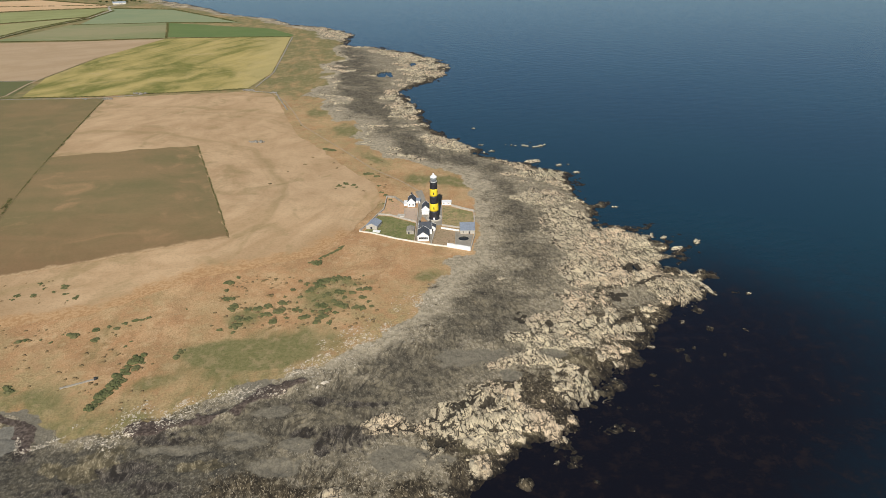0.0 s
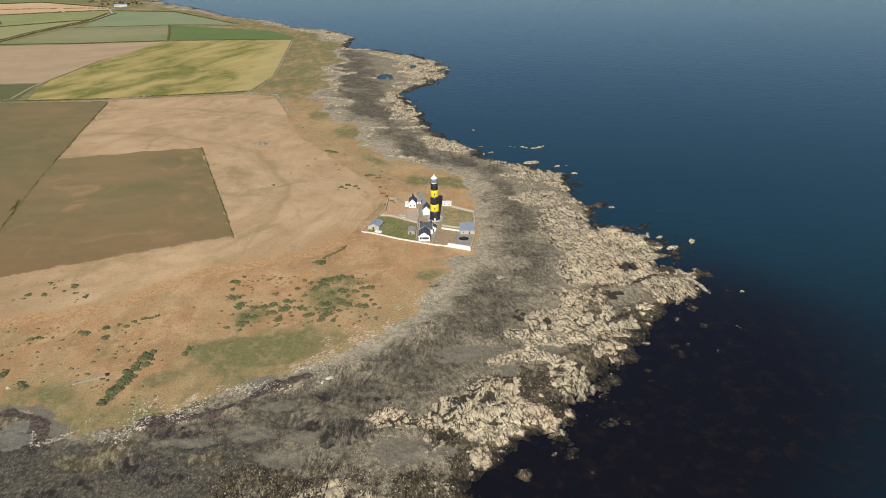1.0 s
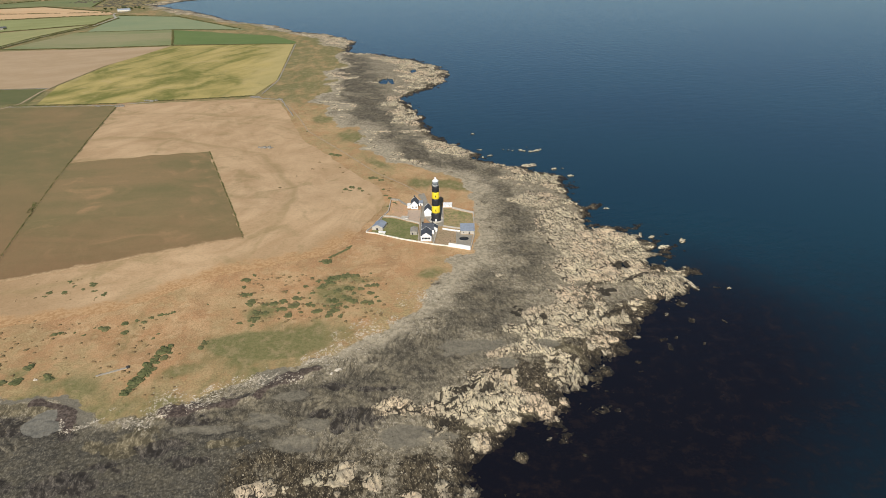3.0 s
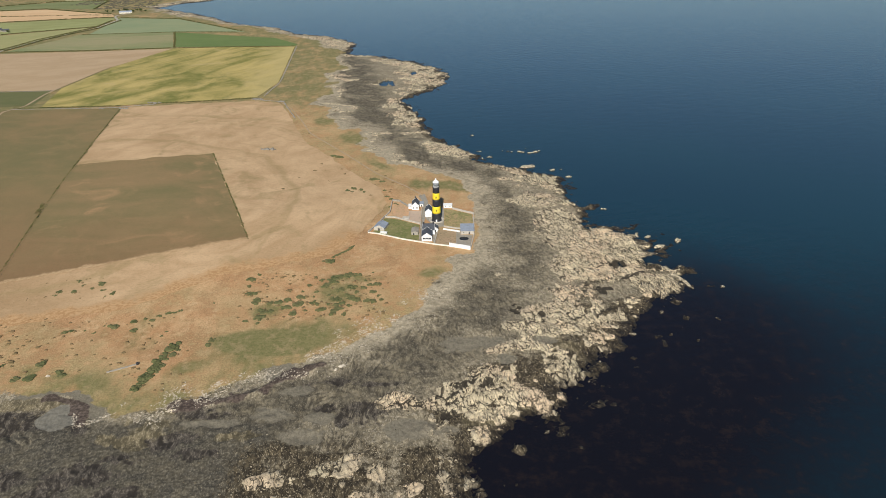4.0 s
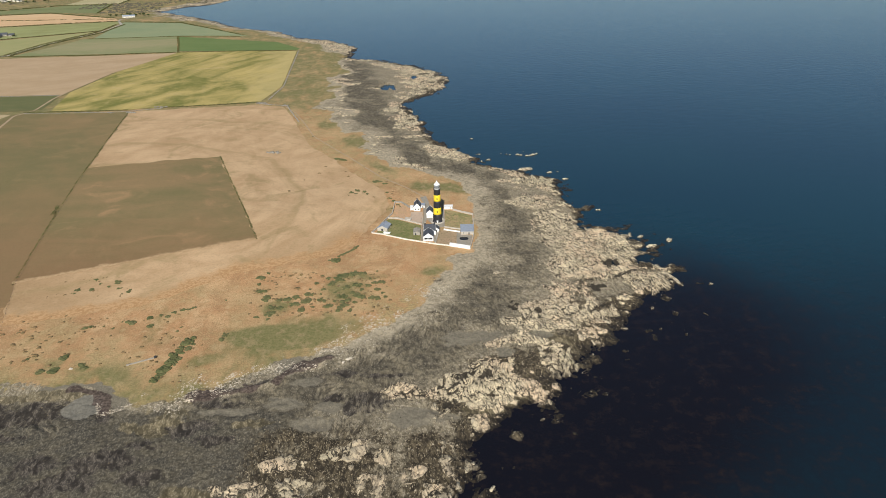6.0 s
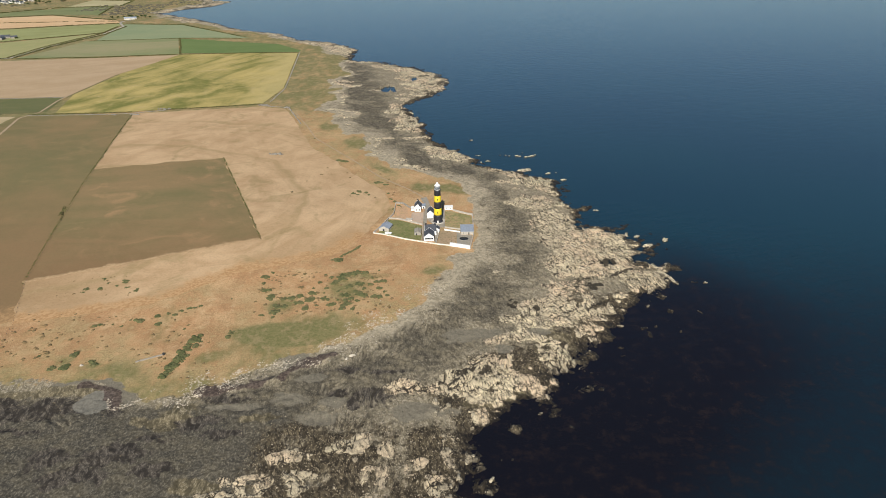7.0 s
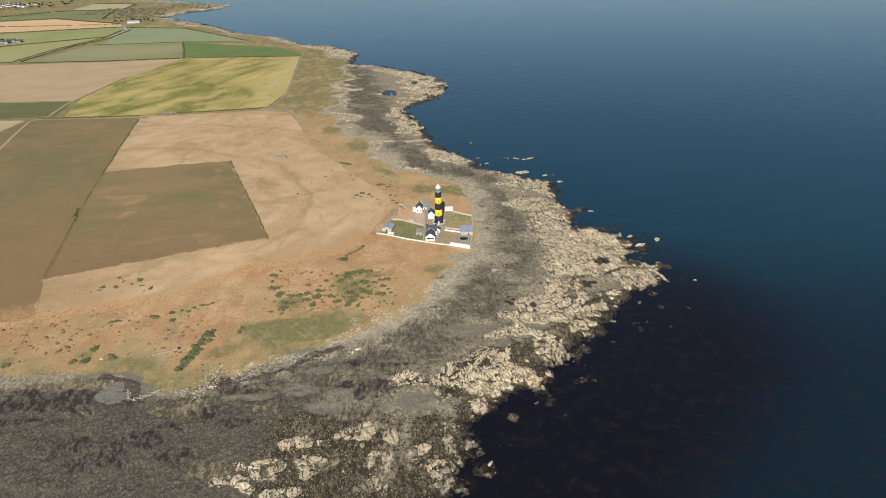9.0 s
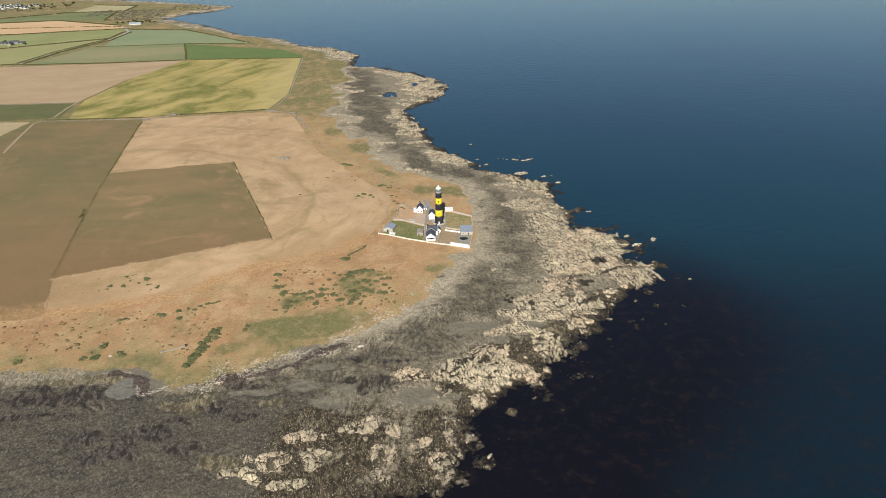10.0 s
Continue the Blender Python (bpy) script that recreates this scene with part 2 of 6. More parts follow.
def field_material(name, a, b, dash, turn, streak=0.03, wide=0.006, amount=0.5, extra=None, extra_amount=0.5, fade=None, round_point=None, verge=None):
    """Pasture or crop: two tones in patches, drawn out along the way it was mown."""
    n = Nodes(name, 0.95, 0.12)
    along = n.stretch(wide, streak, 1, turn)
    patch = n.noise(1.0, 5, 0.6, along, 0.6)
    fine = n.noise(0.5, 4, 0.58)
    blot = n.noise(0.012, 5, 0.6, None, 0.8)
    c = n.mix(n.step(n.calc("ADD", n.calc("MULTIPLY", patch, dash), n.calc("MULTIPLY", blot, 1 - dash)), 0.36, 0.64), a, b)
    if extra:
        c = n.mix(n.step(n.noise(0.02, 6, 0.65, None, 1.2), 0.52, 0.72, 0, extra_amount), c, extra)
    if fade:                                   # one end of the field grows a different sward
        d = n.t.nodes.new("ShaderNodeVectorMath")
        d.operation = "DOT_PRODUCT"
        n.put(d.inputs[0], n.warp(40.0, 90.0))
        d.inputs[1].default_value = (fade[0], fade[1], 0)
        c = n.mix(n.step(d.outputs["Value"], fade[2], fade[3], 0, 0.8), c, fade[4])
    if round_point:                            # mown in long curves
        d = n.t.nodes.new("ShaderNodeVectorMath")
        d.operation = "DISTANCE"
        n.put(d.inputs[0], n.warp(60.0, 40.0))
        d.inputs[1].default_value = (*round_point, 0)
        v = n.t.nodes.new("ShaderNodeCombineXYZ")
        n.put(v.inputs[0], n.calc("MULTIPLY", d.outputs["Value"], 0.055))
        n.put(v.inputs[1], n.noise(0.006, 2))
        c = n.mix(n.step(n.noise(1.0, 3, 0.6, v.outputs[0]), 0.5, 0.66, 0, 0.55), c, (0.30, 0.215, 0.10))
    c = n.mix(n.step(fine, 0.48, 0.66, 0, amount * 0.6), c, n.mix(0.5, c, (0.12, 0.11, 0.05)))
    c = n.mix(n.step(n.noise(0.09, 5, 0.6, None, 0.5), 0.5, 0.64, 0, amount * 0.9), c, n.mix(0.45, c, b))
    if verge:
        c = n.mix(n.step(n.calc("ADD", n.attr("worn"), n.calc("MULTIPLY", n.calc("SUBTRACT", n.noise(0.09, 5, 0.65), 0.5), 1.6)), 0.35, 0.95), c, n.mix(n.step(fine, 0.4, 0.6), verge[0], verge[1]))
    speck = n.noise(1.1, 3, 0.55)
    c = n.mix(n.step(speck, 0.54, 0.68, 0, 0.28), c, n.mix(0.6, c, (0.10, 0.08, 0.04)))
    n.bump(fine, 0.25, 0.5)
    return n.done(c)


def water_material():
    n = Nodes("sea_water", 0.16, 0.34)
    n.b.inputs["IOR"].default_value = 1.333
    # weedy shallows, plus corner darkening painted into the near water
    shoal_vignette = n.attr("shoal_vignette")
    kelp = n.noise(0.09, 9, 0.78)
    deep = n.mix(n.step(n.noise(0.004, 3), 0.35, 0.65), (0.0085, 0.0335, 0.0505), (0.009, 0.037, 0.052))
    bed = n.mix(n.step(kelp, 0.48, 0.72), (0.0072, 0.0069, 0.0098), (0.021, 0.0145, 0.0128))
    c = n.mix(n.step(n.calc("ADD", shoal_vignette, n.calc("MULTIPLY", n.calc("SUBTRACT", kelp, 0.5), 0.5)), -0.05, 1.0), deep, bed)
    swell = n.noise(0.05, 3, 0.5, n.stretch(1, 2.2, 1, 20))
    chop = n.noise(0.35, 5, 0.6, n.stretch(1, 1.8, 1, 15))
    n.bump(n.calc("ADD", n.calc("MULTIPLY", swell, 1.6), n.calc("MULTIPLY", chop, 0.3)), 1.0, 0.15)
    return n.done(c)


def plain(name, a, b, scale=1.5, rough=0.8, spec=0.3, dirt=None, metal=0.0, bump=0.02, vary=0.0):
    """Paint, slate, stone or metal: two close tones at two scales, with stains."""
    n = Nodes(name, rough, spec, metal)
    c = n.mix(n.step(n.noise(scale, 5, 0.6), 0.35, 0.65), a, b)
    if vary:
        c = n.mix(n.calc("MULTIPLY", n.any(), vary), c, n.mix(0.6, c, (0.05, 0.05, 0.05)))
    if dirt:
        c = n.mix(n.step(n.noise(scale * 0.35, 6, 0.7, n.stretch(1, 1, 0.35)), 0.52, 0.75, 0, 0.7), c, dirt)
    n.bump(n.noise(scale * 6, 4), bump, 0.6)
    return n.done(c)


def plot_material(name, a, b, c, fleck=(0.10, 0.09, 0.05)):
    """A small plot seen close: three tones in patches, with tufts and bare flecks."""
    n = Nodes(name, 0.95, 0.12)
    col = n.mix(n.step(n.noise(0.12, 5, 0.65, None, 0.6), 0.42, 0.58), a, b)
    col = n.mix(n.step(n.noise(0.3, 6, 0.7), 0.5, 0.62, 0, 0.75), col, c)
    col = n.mix(n.step(n.noise(0.8, 4, 0.55), 0.54, 0.62, 0, 0.6), col, fleck)
    n.bump(n.noise(1.2, 5, 0.7), 0.2, 0.6)
    return n.done(col)


GROUND, WATER = ground_material(), water_material()
WHITE = plain("white_limewash", (0.80, 0.79, 0.75), (0.72, 0.71, 0.67), 0.6, 0.85, 0.2, (0.52, 0.48, 0.40))
WALLWHITE = plain("weathered_limewash", (0.74, 0.70, 0.60), (0.60, 0.56, 0.46), 0.5, 0.9, 0.15, (0.40, 0.36, 0.26))
YELLOW = plain("yellow_paint", (0.80, 0.60, 0.03), (0.72, 0.53, 0.03), 0.4, 0.55, 0.35, (0.55, 0.42, 0.06))
BLACK = plain("black_paint", (0.018, 0.018, 0.022), (0.03, 0.03, 0.034), 0.4, 0.5, 0.35, (0.06, 0.055, 0.05))
SLATE = plain("roof_slate", (0.055, 0.06, 0.07), (0.09, 0.095, 0.105), 1.2, 0.6, 0.35, (0.12, 0.12, 0.10), vary=0.3)
GREYROOF = plain("grey_sheet_roof", (0.24, 0.27, 0.31), (0.30, 0.33, 0.37), 0.8, 0.55, 0.35, (0.18, 0.17, 0.15))
STONE = plain("rubble_stone", (0.30, 0.27, 0.22), (0.42, 0.38, 0.31), 0.9, 0.95, 0.15, (0.20, 0.18, 0.13), bump=0.1, vary=0.4)
PALESTONE = plain("pale_wall_stone", (0.50, 0.45, 0.37), (0.38, 0.345, 0.285), 0.7, 0.95, 0.15, (0.28, 0.25, 0.19), bump=0.08)
GLASS_DARK = plain("window_glass", (0.02, 0.022, 0.025), (0.03, 0.032, 0.035), 1.0, 0.06, 0.5)
IRON = plain("dark_iron", (0.03, 0.03, 0.032), (0.05, 0.048, 0.045), 3.0, 0.5, 0.4)

# ---- the lie of the land ----
# coast from the far bay to the near skerries, each point x, y
FAR_COAST = [(-1500, 2450), (-1054, 2200), (-864, 2081), (-747, 2002), (-774, 1853), (-834, 1802), (-884, 1678), (-831, 1642), (-681, 1489),
             (-529, 1290), (-407, 1213), (-334, 1095), (-259, 1063), (-175, 947), (-184, 830), (-106, 793), (-31, 721), (15, 630), (9, 537),
             (-28, 484), (-53, 451), (-28, 379), (-7, 274), (15, 229), (45, 194), (54, 170), (88, 151), (122, 117), (129, 94), (129, 53)]
NEAR_COAST = [(133, 22), (134, -7), (160, -15), (176, -33), (182, -50), (160, -74), (183, -88), (180, -115), (158, -131), (160, -143),
              (142, -154), (138, -174), (120, -191), (107, -208), (93, -228), (76, -242), (66, -255), (48, -265), (34, -281), (31, -298),
              (30, -316), (22, -337), (0, -354), (-36, -366), (-90, -376), (-170, -385), (-300, -390), (-700, -380), (-3600, -300)]
# edge of the grass, from near to far
NEAR_TURF = [(-3600, -200), (-500, -222), (-291, -229), (-266, -233), (-240, -231), (-222, -226), (-200, -228), (-181, -237), (-168, -248), (-149, -243),
             (-139, -239), (-125, -231), (-105, -220), (-93, -209), (-79, -205), (-66, -195), (-52, -185), (-38, -168), (-23, -157), (-14, -144),
             (-8, -124), (-1, -103), (6, -87), (12, -69), (27, -58), (32, -40), (33, 12)]
FAR_TURF = [(30, 71), (15, 116), (-7, 133), (-42, 160), (-70, 219), (-103, 287), (-140, 353), (-168, 429), (-160, 480), (-191, 645),
            (-206, 836), (-270, 960), (-340, 1050), (-430, 1165), (-560, 1270), (-720, 1440), (-860, 1600), (-930, 1690), (-900, 1800), (-860, 1850),
            (-840, 1980), (-930, 2060), (-1100, 2150), (-1600, 2380)]
# the dark belt of weed and shingle between grass and pale ledges
BELT = [(-195, 786), (-147, 559), (-115, 423), (-82, 282), (-46, 197), (-10, 148), (36, 122), (56, 58), (62, -22), (54, -78), (36, -125), (20, -165),
        (-5, -192), (-30, -215), (-54, -230), (-80, -238), (-118, -247), (-149, -270), (-230, -285), (-330, -280)]
COAST = FAR_COAST + NEAR_COAST
TURF = NEAR_TURF + FAR_TURF
LAND = COAST + [(-3600, 2450)]
GRASS = TURF + [(-3600, 2380)]


def line_distance(x, y, line):
    """Distance from each place to a line of points."""
    best = np.full(x.shape, 1e9)
    for (ax, ay), (bx, by) in zip(line, line[1:]):
        ux, uy = bx - ax, by - ay
        k = np.clip(((x - ax) * ux + (y - ay) * uy) / (ux * ux + uy * uy), 0, 1)
        np.minimum(best, (x - ax - k * ux) ** 2 + (y - ay - k * uy) ** 2, out=best)
    return np.sqrt(best)


def inside(x, y, ring):
    odd = np.zeros(x.shape, bool)
    for (ax, ay), (bx, by) in zip(ring, ring[1:] + ring[:1]):
        if ay != by:
            odd ^= ((ay > y) != (by > y)) & (x < (bx - ax) * (y - ay) / (by - ay) + ax)
    return odd


def smooth(v, a, b):
    k = np.clip((v - a) / (b - a), 0, 1)
    return k * k * (3 - 2 * k)


def chance(i, j, seed):
    """A random number from 0 to 1 for each pair of whole numbers."""
    h = (i.astype(np.int64) * 374761393 + j.astype(np.int64) * 668265263 + seed * 974634777) & 0xFFFFFFFF
    h = ((h ^ (h >> 13)) * 1274126177) & 0xFFFFFFFF
    return ((h ^ (h >> 16)) & 0xFFFF) / 65535.0


def value_noise(x, y, size, seed):
    u, v = x / size, y / size
    i, j = np.floor(u), np.floor(v)
    a, b = u - i, v - j
    a, b = a * a * (3 - 2 * a), b * b * (3 - 2 * b)
    return ((chance(i, j, seed) * (1 - a) + chance(i + 1, j, seed) * a) * (1 - b)
            + (chance(i, j + 1, seed) * (1 - a) + chance(i + 1, j + 1, seed) * a) * b)


def rough_noise(x, y, size, seed, octaves=4):
    total, weight = 0.0, 1.0
    for k in range(octaves):
        total = total + weight * (value_noise(x + 31.7 * k, y - 17.3 * k, size / 2 ** k, seed + k) - 0.5)
        weight *= 0.55
    return total


def blocks(x, y, long, wide, turn, seed):
    """Jointed rock: for each place its block's random number, and the gap to the next block (0 in the joint)."""
    c, s = math.cos(radians(turn)), math.sin(radians(turn))
    u, v = (x * c + y * s) / long, (-x * s + y * c) / wide
    i0, j0 = np.floor(u), np.floor(v)
    f1, f2, who = np.full(x.shape, 9.0), np.full(x.shape, 9.0), np.zeros(x.shape)
    for di in (-1, 0, 1):
        for dj in (-1, 0, 1):
            i, j = i0 + di, j0 + dj
            du, dv = u - i - 0.1 - 0.8 * chance(i, j, seed), v - j - 0.1 - 0.8 * chance(i, j, seed + 1)
            d = np.maximum(np.abs(du), np.abs(dv)) * 0.6 + np.sqrt(du * du + dv * dv) * 0.4
            nearer = d < f1
            f2 = np.where(nearer, f1, np.minimum(f2, d))
            who = np.where(nearer, chance(i, j, seed + 2), who)
            f1 = np.where(nearer, d, f1)
    return who, f2 - f1


def lay(x, y):
    """How far each place is in from the water and in from the edge of the grass (minus: outside)."""
    w = line_distance(x, y, COAST) * np.where(inside(x, y, LAND), 1, -1)
    g = line_distance(x, y, TURF) * np.where(inside(x, y, GRASS), 1, -1)
    return w, g


def base_height(x, y, w, g):
    z = shelf_height(x, y, w, g)
    inland = 4.0 + 6.5 * smooth(g, 20, 260) * np.exp(-((y - 20) / 420) ** 2) + 3.0 * smooth(g, 300, 900)
    inland = inland + 1.6 * (value_noise(x, y, 170, 5) - 0.5) * smooth(g, 30, 150)
    land = np.where(g > 0, np.minimum(3.7 + g * 0.05, inland), z)
    yard = smooth(np.hypot((x + 12) / 50, y / 56), 1.35, 0.95)   # the levelled ground of the light station
    return land * (1 - yard) + 4.0 * yard


def height(x, y):
    """Height of the ground, away from the broken rock, at one place."""
    xa, ya = np.array([float(x)]), np.array([float(y)])
    return float(base_height(xa, ya, *lay(xa, ya))[0])


def spread(start, end, fine, grow, reach, grow_low=None):
    """Even steps from start to end, then ever longer ones out to reach on both sides."""
    mid = list(np.arange(start, end + fine / 2, fine))
    low, high, s = [], [], fine
    v = mid[0]
    while v > reach[0]:
        s *= grow_low or grow
        v -= s
        low.append(v)
    s, v = fine, mid[-1]
    while v < reach[1]:
        s *= grow
        v += s
        high.append(v)
    return np.array(low[::-1] + mid + high)


def grid_mesh(name, xs, ys, z, masks):
    nx, ny = len(xs), len(ys)
    co = np.empty((ny * nx, 3), np.float32)
    co[:, 0], co[:, 1], co[:, 2] = np.tile(xs, ny), np.repeat(ys, nx), z
    q = (np.arange(ny - 1)[:, None] * nx + np.arange(nx - 1)[None, :]).ravel()
    loops = np.stack([q, q + 1, q + nx + 1, q + nx], 1).ravel().astype(np.int32)
    me = bpy.data.meshes.new(name)
    me.vertices.add(len(co))
    me.vertices.foreach_set("co", co.ravel())
    me.loops.add(len(loops))
    me.loops.foreach_set("vertex_index", loops)
    me.polygons.add(len(q))
    me.polygons.foreach_set("loop_start", np.arange(0, len(loops), 4, dtype=np.int32))
    me.update(calc_edges=True)
    for key, values in masks.items():
        me.attributes.new(key, "FLOAT", "POINT").data.foreach_set("value", np.asarray(values, np.float32))
    return me


# landward edge of the pale ledges
PALE_EDGE = [(-330, 1040), (-220, 900), (-190, 840), (-110, 740), (-60, 640), (-52, 540), (-66, 452), (-72, 370), (-48, 300), (-18, 240), (14, 195), (44, 160), (67, 127), (86, 79), (95, 24), (93, -23), (90, -72),
             (76, -116), (54, -155), (30, -190), (6, -216), (-8, -240), (-6, -262), (8, -275), (14, -300), (10, -340), (0, -420)]
PALE_RING = PALE_EDGE + [(500, -420), (500, 1040)]


# sheets of bare pale rock: x, y, half length, half width
POINT_LEDGES = [(129, -48, 34, 31), (104, 3, 22, 31), (92, 50, 24, 23), (113, -85, 29, 21), (145, -83, 17, 15), (169, -66, 13, 9), (152, -23, 16, 9), (161, -110, 22, 17), (178, -98, 7, 8),
                (81, -147, 24, 14), (114, -150, 14, 5), (107, -162, 11, 7), (84, -169, 13, 7), (56, -166, 19, 8), (44, -188, 15, 5)]
MIDDLE_LEDGES = [(62, -190, 15, 6), (77, -212, 11, 13), (33, -214, 15, 11), (18, -231, 19, 10), (52, -238, 8, 8), (62, -246, 8, 6), (5, -244, 15, 8), (-9, -245, 5, 5), (-17, -241, 8, 9),
                 (74, -235, 6, 4), (29, -248, 12, 8), (105, -191, 4, 5), (94, -220, 3, 4)]
SOUTH_LEDGES = [(-73, -315, 11, 11), (-93, -315, 14, 8), (-103, -329, 12, 8), (-51, -289, 13, 6), (-41, -283, 8, 6), (-28, -290, 7, 4), (-29, -309, 9, 8), (-29, -327, 7, 7), (4, -316, 8, 7),
                (5, -338, 7, 5), (-79, -297, 12, 6), (-81, -334, 15, 5), (17, -330, 3, 2), (26, -269, 5, 6), (-4, -303, 8, 5)]
# upended strata: x, y, half length, half width, the way they strike
RIBBED = [(161, -110, 24, 19, 107), (128, -60, 26, 24, 105), (-42, -203, 21, 12, 72), (-36, -247, 13, 10, 84), (-62, -237, 11, 9, 58), (-76, -314, 12, 11, 132), (-29, -309, 10, 10, 94),
          (36, -222, 17, 13, 92), (5, -316, 9, 8, 122), (-20, -234, 14, 10, 80), (77, -212, 13, 14, 108), (-8, -176, 18, 11, 76), (104, -165, 16, 9, 114), (-52, -268, 22, 9, 88), (-210, -266, 16, 6, 120)]
# hollows full of dark weed, thin herbage over stones, tongues of grey silt
DARK_WEED = [(-121, -246, 16, 9), (-99, -230, 10, 4), (-129, -266, 13, 8), (-36, -250, 12, 8), (-55, -222, 17, 5), (-62, -245, 5, 5), (-48, -256, 5, 4), (-29, -225, 17, 5), (-114, -278, 12, 5),
             (-196, -296, 14, 8), (-169, -292, 20, 11), (-246, -254, 44, 9), (-144, -307, 10, 5), (-156, -281, 14, 6), (-245, -272, 21, 3), (-183, -306, 16, 8), (-195, -258, 20, 5)]
OLIVE_PATCHES = [(-146, -255, 17, 9), (-157, -266, 15, 6), (-144, -223, 26, 9), (-154, -244, 20, 7), (-93, -266, 15, 5), (47, -250, 9, 8), (75, -188, 15, 6), (88, -213, 9, 12), (31, -257, 10, 5),
                 (-120, -318, 20, 7), (-224, -238, 30, 5)]
SILT = [(-89, -215, 8, 12), (-76, -230, 12, 5), (-61, -252, 9, 4), (-84, -250, 13, 7), (-8, -260, 15, 7), (23, -182, 18, 7), (67, -180, 9, 4), (45, -200, 6, 5), (-70, -266, 14, 7), (-118, -256, 18, 4)]


def spots(x, y, places, ragged):
    """How deep each place lies in ragged patches: 0 outside, 1 well within."""
    out = np.zeros(x.shape)
    for px, py, a, b in places:
        k = np.flatnonzero((np.abs(x - px) < a * 2.4) & (np.abs(y - py) < b * 2.4))
        out[k] = np.maximum(out[k], 1 - smooth(np.hypot((x[k] - px) / a, (y[k] - py) / b) + ragged[k], 0.55, 1.35))
    return out


def strata(x, y, ragged):
    """Upended beds: how strongly each place is ribbed, and its place along and across the beds."""
    turn, ribbed = np.full(x.shape, 104.0), np.full(x.shape, 0.0)
    for px, py, a, b, way in RIBBED:
        k = np.flatnonzero((np.abs(x - px) < a * 2.2) & (np.abs(y - py) < b * 2.2))
        deep = 1 - smooth(np.hypot((x[k] - px) / a, (y[k] - py) / b) + ragged[k] * 0.8, 0.5, 1.3)
        turn[k] = np.where(deep > np.maximum(ribbed[k], 0.02), way, turn[k])
        ribbed[k] = np.maximum(ribbed[k], deep)
    c, s = np.cos(np.radians(turn)), np.sin(np.radians(turn))
    return ribbed, x * c + y * s, y * c - x * s + rough_noise(x, y, 24, 500, 3) * 7


def shelf_height(x, y, w, g):
    """The tidal shelf: a weedy fringe that slopes out of the water, wide to the south, then a slow rise to the grass."""
    fringe = 14 + 16 * smooth(-y, 100, 160) + 6 * smooth(-y, 240, 300)
    part_way = np.clip(w, 0, None) / np.maximum(np.clip(w, 0, None) + np.clip(-g, 0, None), 1)
    return np.where(w < -8, -0.45 + np.maximum((w + 8) * 0.06, -6), -0.45 + 1.75 * smooth(w, -8, fringe) + 2.4 * smooth(part_way, 0.1, 1))


